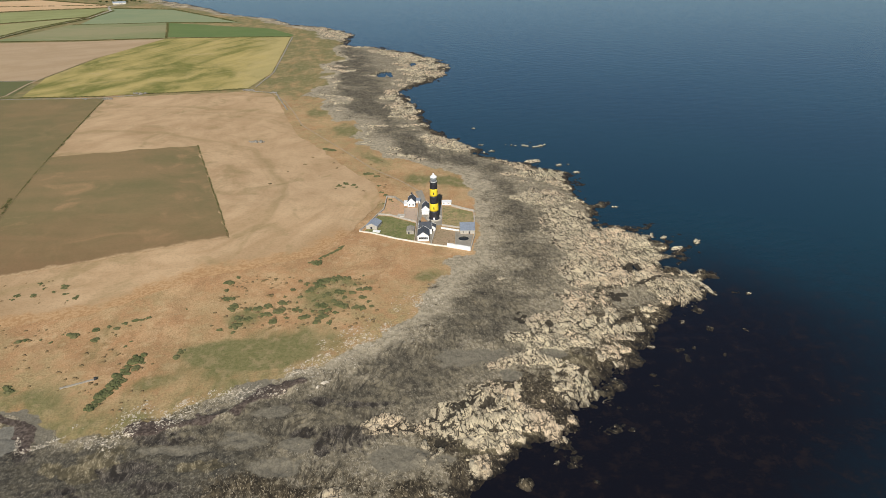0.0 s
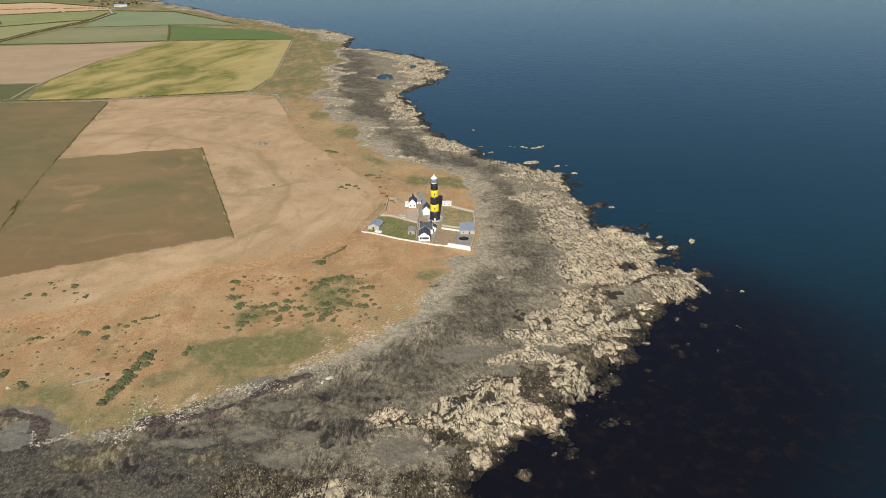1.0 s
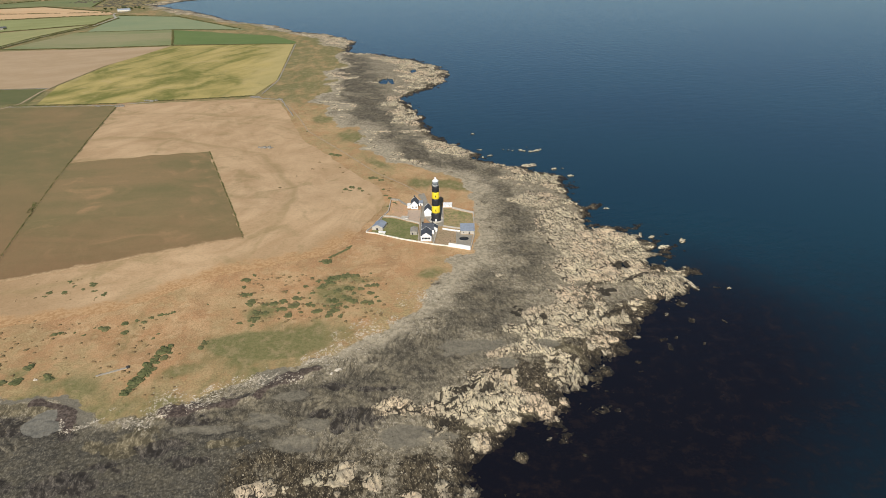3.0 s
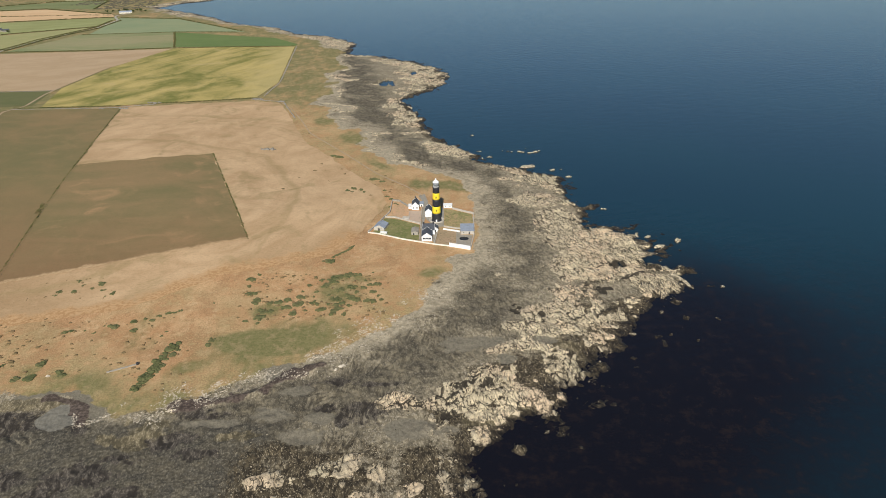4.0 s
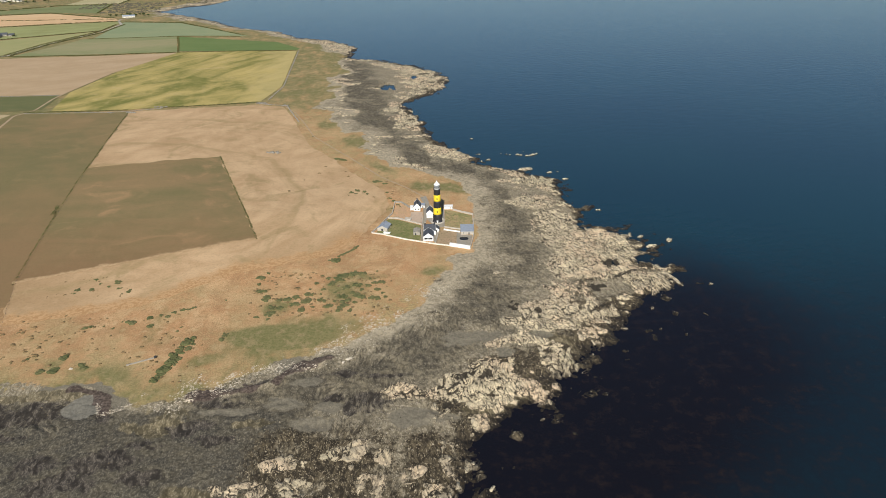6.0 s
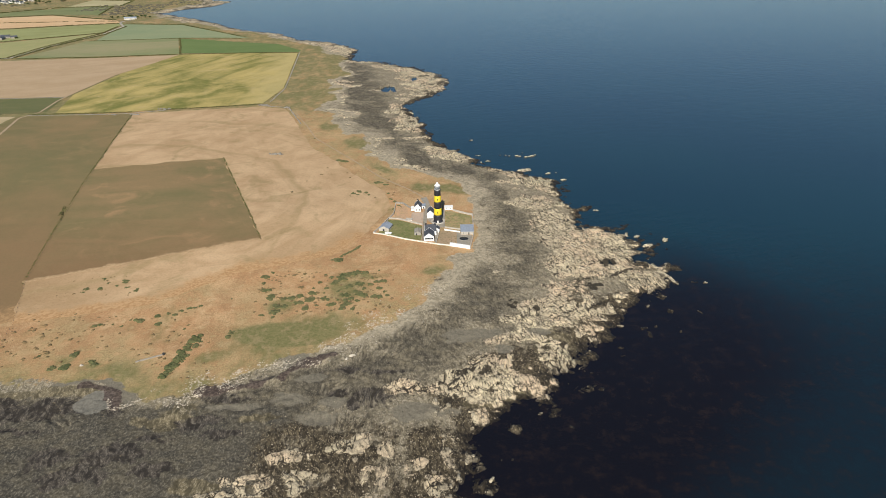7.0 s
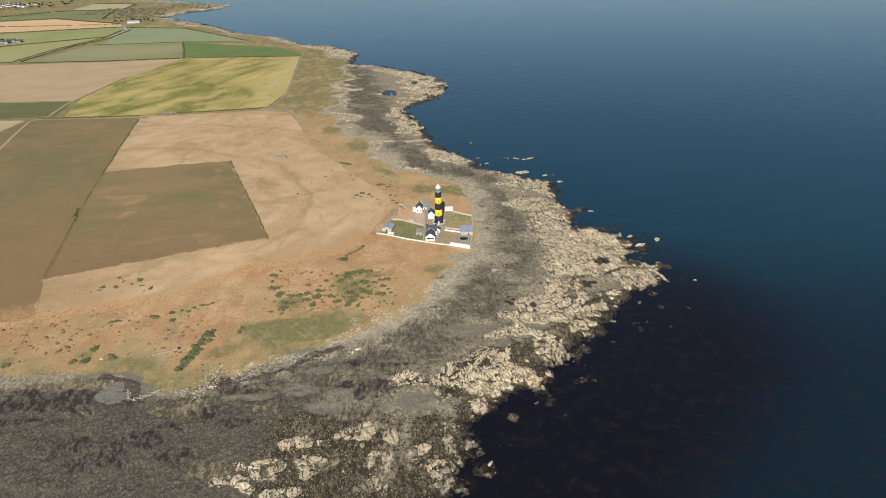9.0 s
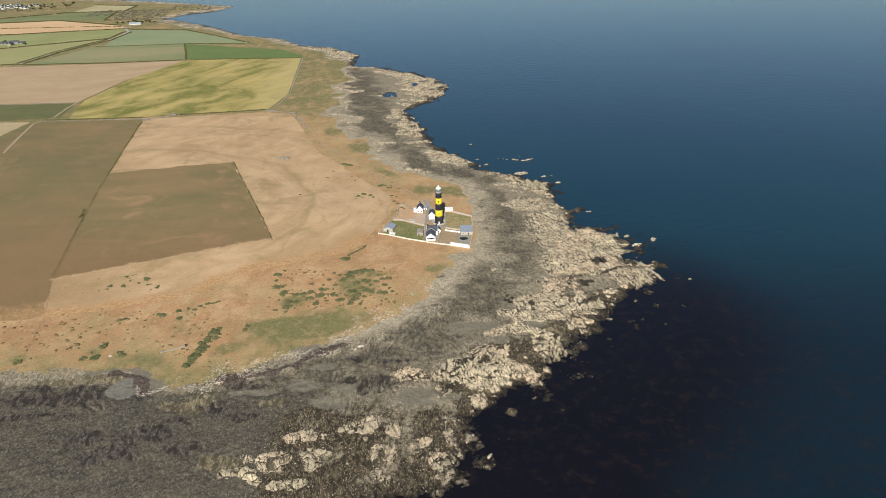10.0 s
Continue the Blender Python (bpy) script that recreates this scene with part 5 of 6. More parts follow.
def stone_shape(rng, long, wide, tall):
    """One angular stone: the hull of a jittered, flattened block."""
    bm = bmesh.new()
    for sx in (-1, 1):
        for sy in (-1, 1):
            for sz, k in ((-1, 1.0), (1, 0.78)):
                bm.verts.new((sx * long / 2 * k * rng.uniform(0.75, 1.0), sy * wide / 2 * k * rng.uniform(0.7, 1.0), sz * tall / 2 * rng.uniform(0.75, 1.0)))
    for _ in range(5):
        a = rng.uniform(0, 6.283)
        bm.verts.new((math.cos(a) * long / 2 * rng.uniform(0.9, 1.12), math.sin(a) * wide / 2 * rng.uniform(0.9, 1.12), tall * rng.uniform(-0.25, 0.3)))
    made = bmesh.ops.convex_hull(bm, input=bm.verts[:])
    bmesh.ops.delete(bm, geom=[v for v in bm.verts if not v.link_faces], context="VERTS")
    bmesh.ops.triangulate(bm, faces=bm.faces[:])
    bmesh.ops.recalc_face_normals(bm, faces=bm.faces[:])
    me = bpy.data.meshes.new("rock")
    bm.to_mesh(me)
    bm.free()
    return me


def arrays(me):
    co = np.empty(len(me.vertices) * 3)
    me.vertices.foreach_get("co", co)
    tri = np.array([p.vertices[:] for p in me.polygons])
    return co.reshape(-1, 3), tri


def joined(name, shapes, spots, material):
    """Many stones as one mesh. spots: x, y, z, size, turn, tip, shape."""
    vs, fs, base = [], [], 0
    kinds = [arrays(m) for m in shapes]
    for x, y, z, size, turn, tip, kind in spots:
        co, tri = kinds[int(kind)]
        m = np.array((Matrix.Rotation(turn, 3, "Z") @ Matrix.Rotation(tip, 3, "Y")) * size)
        vs.append(co @ m.T + (x, y, z))
        fs.append(tri + base)
        base += len(co)
    vs, fs = np.concatenate(vs), np.concatenate(fs)
    me = bpy.data.meshes.new(name)
    me.vertices.add(len(vs))
    me.vertices.foreach_set("co", vs.ravel().astype(np.float32))
    me.loops.add(fs.size)
    me.loops.foreach_set("vertex_index", fs.ravel().astype(np.int32))
    me.polygons.add(len(fs))
    me.polygons.foreach_set("loop_start", np.arange(0, fs.size, 3, dtype=np.int32))
    me.update(calc_edges=True)
    me.materials.append(material)
    return new(name, me)


def scatter(rng, count, area, weight, sizes, sink=0.15, strike=None, kinds=6):
    """Random spots in area (x0, x1, y0, y1), kept with the chance that weight(x, y, ground) gives."""
    n = count * 40
    x, y = rng.uniform(area[0], area[1], n), rng.uniform(area[2], area[3], n)
    z = sample(GZ_GRID, x, y)
    keep = np.flatnonzero(rng.uniform(0, 1, n) < weight(x, y, z))[:count]
    x, y, z = x[keep], y[keep], z[keep]
    size = sizes[0] * (sizes[1] / sizes[0]) ** (rng.uniform(0, 1, len(keep)) ** 2.2)
    turn = rng.uniform(0, 6.283, len(keep)) if strike is None else radians(strike) + rng.normal(0, 0.3, len(keep))
    return np.stack([x, y, z + size * (0.22 - sink), size, turn, rng.normal(0, 0.12, len(keep)), rng.integers(0, kinds, len(keep))], 1)


def mask(key):
    return lambda x, y: sample(MASKS[key], x, y)


rng = np.random.default_rng(5)
pyr = random.Random(7)
SLABS = [stone_shape(pyr, 1.7, 0.7, 0.26) for _ in range(6)]
BOULDERS = [stone_shape(pyr, 1.0, 0.85, 0.62) for _ in range(6)]
for me in SLABS:
    me.materials.append(ROCK)


def on_ledge(x, y, z):
    return mask("pale")(x, y) ** 1.5 * (mask("weed")(x, y) < 0.4) * (z > 0.5) * (mask("shore")(x, y) > 0.9) * (mask("gravel")(x, y) < 0.35)


# the big upstanding blocks of the point, one by one
for x, y, z, size, turn, tip, kind in scatter(rng, 280, (60, 195, -200, 30), on_ledge, (2.0, 4.6), 0.19, 102):
    ob = new("rock", SLABS[int(kind)])
    ob.parent = GROUND_OB
    ob.matrix_basis = Matrix.Translation((x, y, z)) @ Matrix.Rotation(turn, 4, "Z") @ Matrix.Rotation(tip, 4, "Y") @ Matrix.Diagonal((size, size, size * 0.55, 1))
more = np.concatenate([scatter(rng, 600, (-20, 200, -340, 40), on_ledge, (0.9, 3.2), 0.17, 102), scatter(rng, 500, (-60, 140, 40, 260), on_ledge, (1.5, 4.0), 0.17, 102),
                       scatter(rng, 400, (-220, 40, 260, 900), on_ledge, (3.0, 6.0), 0.17, 102)])
tagged(joined("ledge_rock", SLABS, more, ROCK), "broken pale lichened blocks along the tidal ledges", "rock", kind="stuff")


def among_weed(x, y, z):
    return np.clip(mask("brown")(x, y) + 0.25 * mask("pale")(x, y) + 0.1 * mask("gravel")(x, y), 0, 1) * (z > 0.1) * (mask("shore")(x, y) > 0.9)


tagged(joined("shore_stones", BOULDERS, scatter(rng, 3600, (-120, 195, -352, 60), among_weed, (0.25, 1.1), 0.14), LOOSE), "loose tan and brown stones among seaweed", "stones", kind="stuff")
tagged(joined("storm_beach", BOULDERS, scatter(rng, 1300, (-200, 10, -275, -110), lambda x, y, z: np.clip(mask("stones")(x, y), 0, 1) ** 1.8, (0.18, 0.9), 0.14), PALEROCK), "bleached stones thrown up along the edge of the grass", "stones", kind="stuff")


def crag(x, y, long, wide, tall, turn, label="low pale rock standing out of the sea", seed=0, material=None, name="sea_rock"):
    """A ribbed rock: a lump cut by upended strata, broad below the water."""
    bm = bmesh.new()
    bmesh.ops.create_icosphere(bm, subdivisions=3, radius=1.0)
    for v in bm.verts:
        p = v.co.copy()
        rib = noise.noise((p.x * long * 0.22 + seed, p.y * wide * 0.9, seed * 3.1)) * 0.32
        lump = noise.noise((p.x * 1.7 + seed, p.y * 2.4 - seed, p.z * 1.1)) * 0.6
        grit = noise.noise((p.x * 5.3, p.y * 5.3 + seed, p.z * 5.3)) * 0.22
        flat = max(p.z, -0.3) ** 1 if p.z > 0 else p.z
        v.co = Vector((p.x * long / 2 * (1 + lump * 0.6), p.y * wide / 2 * (1 + lump * 0.6), flat * tall * (0.75 + 0.9 * rib + lump + grit) + rib * 0.4 * tall))
    me = bpy.data.meshes.new(name)
    bm.to_mesh(me)
    bm.free()
    me.materials.append(material or (SEAROCK if name == "sea_rock" else ROCK))
    ob = new(name, me)
    ob.matrix_basis = pose(x, y, -0.15 if name == "sea_rock" else surface(x, y) - 0.1, 0, 0, turn)
    return tagged(ob, label, "rock", "rocks off the point" if name == "sea_rock" else "boulders on the shore")


for k, (x, y, long, wide, tall, turn) in enumerate([
        (196, -36, 9, 5.0, 2.0, 60), (204, -113, 5, 3.0, 0.9, 30), (186, -155, 5, 2.0, 0.6, 120), (165, -180, 4, 2.2, 0.5, 60), (150, -173, 4, 2.5, 0.5, 60), (150, 32, 6, 3.4, 1.1, 10),
        (91, 201, 5, 4, 1.6, 20), (95, 199, 5, 4, 1.2, 70), (101, 196, 5, 4, 1.5, 8), (105, 197, 4, 4, 1.2, 50), (109, 199, 6, 4, 1.8, 20), (113, 203, 4, 3, 1.3, 80), (82, 201, 4, 3, 1.1, 30), (78, 203, 4, 3, 0.9, 60), (72, 205, 3, 2, 0.8, 60), (99, 212, 3, 2, 0.8, 60), (40, 267, 7, 5, 0.9, 20), (119, 138, 7, 5, 1.6, 30)]):
    crag(x, y, long, wide, tall, turn, seed=k * 1.7)
for k, (x, y, long, wide, tall, turn) in enumerate([
        (94, 150, 16, 9, 2.2, 10), (133, 117, 8, 5, 1.4, 30), (128, 140, 3, 2.4, 0.7, 0), (158, -127, 6, 3, 0.9, 70), (152, -146, 5, 3, 0.8, 70), (126, -172, 5, 4, 0.9, 20), (174, -28, 8, 5, 1.5, 60),
        (178, -47, 12, 5, 1.6, 20), (183, -84, 9, 4, 1.6, 75), (56, 184, 8, 5, 1.0, 20), (46, 205, 6, 4, 0.9, 0), (60, -262, 4, 2.6, 0.7, 40), (70, -258, 3, 2, 0.5, 10)]):
    crag(x, y, long, wide, tall, turn, seed=40 + k * 2.3)
for k, (x, y, long, wide, tall, turn) in enumerate([(172, -90, 24, 5, 1.8, 112), (178, -100, 22, 4.5, 1.7, 114), (164, -97, 22, 4.5, 1.6, 112), (156, -104, 20, 4, 1.4, 112), (181, -110, 12, 4, 1.3, 110),
                                                    (168, -111, 14, 3.5, 1.1, 112)]):
    crag(x, y, long, wide, tall, turn, "upended ribs of pale strata at the point", seed=80 + k * 1.3)
crag(-53.4, -207, 4.4, 2.4, 1.5, 20, "large bleached white boulder on the storm beach", 3.3, PALEROCK, "boulder")
crag(-56.5, -210.5, 2.6, 1.8, 1.0, 70, "large bleached white boulder on the storm beach", 5.1, PALEROCK, "boulder")
crag(-224, -213.5, 2.6, 1.6, 1.0, 10, "white boulder lying in coarse grass", 7.7, PALEROCK, "boulder")
crag(46, -95, 6.0, 4.0, 0.9, 30, "rounded pale boulder on the shingle", 8.8, None, "boulder")

# ---- gorse and rough herbage ----
def leaf_material(name, a, b, c):
    n = Nodes(name, 0.85, 0.2)
    col = n.mix(n.island(), a, b)
    col = n.mix(n.step(n.noise(0.7, 3), 0.45, 0.7, 0, 0.7), col, c)
    col = n.mix(n.calc("MULTIPLY", n.any(), 0.4), col, c)
    return n.done(col)


GORSE = leaf_material("gorse_leaves", (0.060, 0.072, 0.027), (0.115, 0.118, 0.046), (0.15, 0.13, 0.06))
SCRUB = leaf_material("scrub_leaves", (0.07, 0.065, 0.042), (0.12, 0.105, 0.065), (0.15, 0.125, 0.085))
TUFT = leaf_material("tuft_leaves", (0.10, 0.09, 0.038), (0.20, 0.14, 0.065), (0.25, 0.155, 0.075))
HEDGE = leaf_material("hedge_leaves", (0.05, 0.07, 0.02), (0.12, 0.125, 0.04), (0.17, 0.14, 0.06))
TREE = leaf_material("tree_leaves", (0.035, 0.06, 0.018), (0.08, 0.10, 0.03), (0.06, 0.07, 0.025))
BARK = plain("bark", (0.10, 0.08, 0.06), (0.15, 0.12, 0.09), 2.0, 0.95, 0.1)


def leaf_cloud(rng, spots, leaf):
    """Leaf sprays, each a bent pair of triangles turned at random, round the spots x, y, z, r."""
    vs, fs = [], []
    for x, y, z, r in spots:
        n = int(22 + 14 * r)
        d = rng.normal(0, 1, (n, 3))
        d /= np.linalg.norm(d, axis=1)[:, None]
        d[:, 2] = np.abs(d[:, 2])
        c = np.array((x, y, z)) + d * r * rng.uniform(0.55, 1.05, n)[:, None] * (1, 1, 0.8)
        u, w = rng.normal(0, 1, (n, 3)), rng.normal(0, 1, (n, 3))
        s = leaf * rng.uniform(0.6, 1.4, n)[:, None]
        u, w = u / np.linalg.norm(u, axis=1)[:, None] * s, w / np.linalg.norm(w, axis=1)[:, None] * s
        for p, a, b in zip(c, u, w):
            k = len(vs)
            vs += [p - a, p + b, p + a, p - b + a * 0.3]
            fs += [(k, k + 1, k + 2), (k, k + 2, k + 3)]
    return vs, fs


def mesh_of(name, vs, fs, material):
    me = bpy.data.meshes.new(name)
    me.from_pydata([tuple(v) for v in vs], [], fs)
    me.materials.append(material)
    return me


def bush_mesh(seed, material=GORSE):
    r = np.random.default_rng(seed)
    vs, fs = [], []
    for _ in range(11):                       # close rounded cushions with sprays standing out of them
        a, d = r.uniform(0, 6.283), r.uniform(0.0, 0.72)
        size, lift = r.uniform(0.26, 0.48), r.uniform(-0.05, 0.08)
        cushion = bmesh.new()
        bmesh.ops.create_icosphere(cushion, subdivisions=2, radius=size)
        base = len(vs)
        for v in cushion.verts:
            k = 1 + 0.45 * noise.noise(v.co * 7 + Vector((seed, a, d)))
            vs.append((math.cos(a) * d + v.co.x * k, math.sin(a) * d + v.co.y * k, lift + v.co.z * k))
        fs += [tuple(base + v.index for v in f.verts) for f in cushion.faces if f.calc_center_median().z > -size * 0.4]
        cushion.free()
        more, leaves = leaf_cloud(r, [(math.cos(a) * d, math.sin(a) * d, lift, size * 1.08)], 0.10)
        base = len(vs)
        vs += more
        fs += [tuple(base + i for i in f) for f in leaves]
    return mesh_of("gorse_bush", vs, fs, material)


def cushion_mesh(seed):
    """A small tuft: one uneven cushion, flat below."""
    bm = bmesh.new()
    bmesh.ops.create_icosphere(bm, subdivisions=2, radius=1.0)
    for v in bm.verts:
        v.co = Vector((v.co.x * 1.2, v.co.y, v.co.z * 0.5)) * (1 + 0.6 * noise.noise(v.co * 2.4 + Vector((seed, 0, 0))))
    bmesh.ops.triangulate(bm, faces=bm.faces[:])
    me = bpy.data.meshes.new("tuft")
    bm.to_mesh(me)
    bm.free()
    return me


def thicket(line, r, label):
    """A close hedge of gorse: bushes crowded along a line, as one body."""
    rr = random.Random(int(abs(line[0][0] * 3 + line[0][1])))
    vs, fs = [], []
    for x, y in along(line, r * 0.55):
        me, turn = rr.choice(BUSHES), rr.uniform(0, 6.28)
        s = r * rr.uniform(0.7, 1.15)
        x, y = x + rr.gauss(0, r * 0.25), y + rr.gauss(0, r * 0.25)
        m = Matrix.Translation((x, y, surface(x, y) - 0.1)) @ Matrix.Rotation(turn, 4, "Z") @ Matrix.Diagonal((s, s, s * 0.75, 1))
        base = len(vs)
        vs += [m @ v.co for v in me.vertices]
        fs += [tuple(base + i for i in p.vertices) for p in me.polygons]
    return tagged(new("hedge", mesh_of("hedge", vs, fs, GORSE)), label, "hedge")


BUSHES = [bush_mesh(k) for k in range(7)]
pick = random.Random(3)


def bush(x, y, r, label="low dark green gorse bush in dry grass", group="gorse bushes on the slope"):
    """A thicket of that radius: one bush for each two metres or so."""
    for k in range(max(1, int(r * 0.6))):
        a, d = pick.uniform(0, 6.283), pick.uniform(0.35 * r, r * 0.9) if k else 0.0
        s = pick.uniform(0.8, 1.15) * min(r, 2.0 + r * 0.28)
        px, py = x + math.cos(a) * d, y + math.sin(a) * d * 0.8
        ob = new("gorse_bush", pick.choice(BUSHES))
        ob.matrix_basis = Matrix.Translation((px, py, surface(px, py) - 0.05)) @ Matrix.Rotation(pick.uniform(0, 6.28), 4, "Z") @ Matrix.Diagonal((s * 1.15, s, s * 0.62, 1))
        tagged(ob, label, "bush", group)


WEST_GORSE = [(-132, -102, 3.8), (-129, -96, 2.5), (-132, -111, 2.5), (-130, -122, 4.2), (-122, -131, 4.7), (-112, -135, 2.9), (-106, -132, 3.5), (-101, -131, 3.5), (-115, -146, 4.6),
              (-116, -153, 3.9), (-109, -145, 2.9), (-115, -159, 2.2), (-123, -157, 2.8), (-93, -127, 3.6), (-93, -137, 4.6), (-99, -140, 3.5), (-94, -148, 3.4), (-87, -144, 2.3),
              (-83, -134, 2.9), (-80, -136, 2.3), (-77, -143, 3.4)]
MID_GORSE = [(-79, -112, 3.7), (-83, -119, 2.4), (-82, -103, 2.5), (-90, -111, 2.5), (-87, -99, 1.9), (-81, -74, 5.3), (-73, -102, 5.0), (-74, -106, 4.3), (-68, -97, 5.0), (-63, -95, 3.8),
             (-57, -95, 3.2), (-66, -116, 3.6), (-59, -113, 3.7), (-61, -124, 3.6), (-67, -129, 4.7), (-67, -137, 4.6), (-64, -142, 5.2), (-67, -148, 3.4), (-60, -149, 2.8)]
EAST_GORSE = [(-57, -129, 4.7), (-52, -132, 4.1), (-45, -132, 4.1), (-51, -113, 3.0), (-47, -110, 3.1), (-43, -109, 3.7), (-43, -120, 3.0), (-39, -125, 2.4), (-50, -103, 1.9), (-46, -91, 1.5),
              (-37, -131, 2.3), (-55, -120, 2.4), (-58, -138, 1.7), (-84, -126, 1.4), (-93, -119, 1.4), (-74, -124, 1.8), (-72, -136, 1.4)]
KNOLL_GORSE = [(-267, -121, 1.8), (-266, -116, 2.5), (-256, -116, 3.1), (-259, -102, 2.5), (-253, -108, 2.3), (-245, -112, 1.9), (-241, -107, 3.8), (-236, -115, 2.5), (-231, -123, 1.8),
               (-227, -119, 3.1), (-264, -103, 1.5)]
BANK_GORSE = [(-237, -167, 2.8), (-234, -166, 2.2), (-225, -165, 1.3), (-218, -168, 1.7), (-215, -160, 1.3), (-208, -161, 4.5), (-198, -156, 2.8), (-194, -166, 3.3), (-191, -153, 2.3),
              (-186, -154, 2.3), (-183, -149, 2.3), (-177, -146, 2.5), (-174, -145, 2.1), (-171, -143, 1.7), (-173, -173, 1.6), (-171, -168, 1.3), (-151, -134, 1.4)]
SHORE_GORSE = [(-166, -225, 2.2), (-165, -220, 2.8), (-164, -215, 3.1), (-162, -210, 3.2), (-161, -205, 3.2), (-161, -198, 2.9), (-158, -193, 3.3), (-157, -188, 2.4), (-140, -183, 3.0),
               (-139, -178, 2.4), (-234, -214, 4.5), (-235, -202, 4.5), (-217, -212, 4.0), (-257, -202, 1.7), (-285, -217, 4.0), (-241, -216, 3.0)]
PATH_GORSE = [(-86, 73, 4.0), (-81, 70, 3.0), (-79, 78, 4.0), (-73, 77, 4.0), (-70, 70, 2.5), (-88, 66, 2.0), (-117, 186, 6.0), (-107, 180, 4.7), (-65, 108, 5.3), (-56, 101, 4.2), (-47, 59, 3.0), (-43, 54, 2.5), (-51, 75, 2.0), (-159, 275, 2.0),
              (-38, 44, 2.5), (-36, 40, 2.0), (-43, 36, 2.0)]
for group in (WEST_GORSE, MID_GORSE, EAST_GORSE, KNOLL_GORSE, BANK_GORSE, SHORE_GORSE, PATH_GORSE):
    for x, y, r in group:
        bush(x, y, r)
low = []
for x0, x1, y0, y1, count, big in ((-292, -172, -216, -150, 110, 1.3), (-285, -225, -128, -98, 60, 1.3), (-135, -32, -156, -92, 190, 1.4), (-330, -255, -205, -165, 60, 1.5), (-175, -140, -232, -180, 24, 1.2), (-160, -40, 60, 170, 30, 1.8)):
    for k in range(count):                   # low tufts between the thickets
        x, y = pick.uniform(x0, x1), pick.uniform(y0, y1)
        low.append((x, y, surface(x, y) - 0.1, pick.uniform(0.35, big), pick.uniform(0, 6.28), 0.0, pick.randrange(4)))
tagged(joined("rough_tufts", [cushion_mesh(50 + k) for k in range(4)], low, TUFT), "low tufts of dark herbage in rusty grass", "herbage", kind="stuff")


# ---- hedges, field walls, tracks ----
def along(line, step):
    """Places every step metres along a line."""
    out, spare = [], 0.0
    for (ax, ay), (bx, by) in zip(line, line[1:]):
        d = math.hypot(bx - ax, by - ay)
        k = spare
        while k < d:
            out.append((ax + (bx - ax) * k / d, ay + (by - ay) * k / d))
            k += step
        spare = k - d
    return out


def hedge(line, r, label, gaps=0.1, leaf=0.3, step=None):
    rr = np.random.default_rng(int(abs(line[0][0]) + abs(line[0][1])))
    spots = []
    for x, y in along(line, step or r * 1.1):
        if rr.uniform() > gaps:
            x, y = x + rr.normal(0, r * 0.2), y + rr.normal(0, r * 0.2)
            spots.append((x, y, height(x, y) + 0.2, r * rr.uniform(0.6, 1.25)))
    vs, fs = leaf_cloud(rr, spots, leaf)
    return tagged(new("hedge", mesh_of("hedge", vs, fs, HEDGE)), label, "hedge")


def field_wall(line, label, tall=1.2, step=2.4):
    """A tumbled dry-stone wall: stones heaped along a line."""
    rr = np.random.default_rng(int(abs(line[0][0]) * 3 + abs(line[0][1])))
    spots = []
    for x, y in along(line, step * 0.55):
        for _ in range(2):
            px, py = x + rr.normal(0, 0.35), y + rr.normal(0, 0.35)
            spots.append((px, py, height(px, py) + rr.uniform(0.0, tall * 0.5), step * rr.uniform(0.3, 0.7), rr.uniform(0, 6.28), rr.normal(0, 0.2), rr.integers(0, 6)))
    return tagged(joined("dry_stone_wall", BOULDERS, spots, FIELDSTONE), label, "wall")


def strip(name, line, wide, material, label, lift=0.4):
    """A track: a band laid along a line over the ground."""
    bm = bmesh.new()
    pts = along(line, 5.0) + [line[-1]]
    last = None
    for k, (x, y) in enumerate(pts):
        ax, ay = pts[max(k - 1, 0)]
        bx, by = pts[min(k + 1, len(pts) - 1)]
        d = Vector((bx - ax, by - ay, 0)).normalized()
        half = wide / 2 * (1 + 0.25 * noise.noise((x * 0.1, y * 0.1, 3.0)))
        h = height(x, y) + lift
        row = [bm.verts.new((x - d.y * half, y + d.x * half, h)), bm.verts.new((x + d.y * half, y - d.x * half, h))]
        if last:
            bm.faces.new((last[0], last[1], row[1], row[0]))
        last = row
    bmesh.ops.recalc_face_normals(bm, faces=bm.faces[:])
    if sum(f.normal.z for f in bm.faces) < 0:
        bmesh.ops.reverse_faces(bm, faces=bm.faces[:])
    return tagged(link(name, bm, material), label, "track", kind="structure")


FIELDSTONE = plain("field_stone", (0.20, 0.18, 0.145), (0.30, 0.27, 0.22), 0.6, 0.95, 0.1, (0.13, 0.12, 0.08), bump=0.1)
TRACK = plain("worn_track", (0.42, 0.31, 0.195), (0.33, 0.25, 0.15), 0.15, 0.95, 0.1, (0.20, 0.18, 0.09), bump=0.05)
LANE = plain("pale_lane", (0.42, 0.38, 0.32), (0.36, 0.33, 0.27), 0.15, 0.95, 0.1, bump=0.05)
strip("track", [(-14, 62), (-32, 88), (-61, 122), (-100, 185), (-126, 225), (-158, 275), (-178, 330), (-205, 395), (-232, 440)], 1.7, TRACK, "worn grey track along the edge of the pasture")
strip("track", [(-560, 240), (-580, 305), (-604, 392), (-592, 425), (-604, 500), (-605, 545)], 3.5, TRACK, "grassy field track between walls")
strip("lane", [(-985, 890), (-912, 906), (-908, 1053), (-862, 1231), (-870, 1372), (-906, 1440), (-918, 1475), (-900, 1520)], 6.0, LANE, "narrow pale farm lane between hedges")
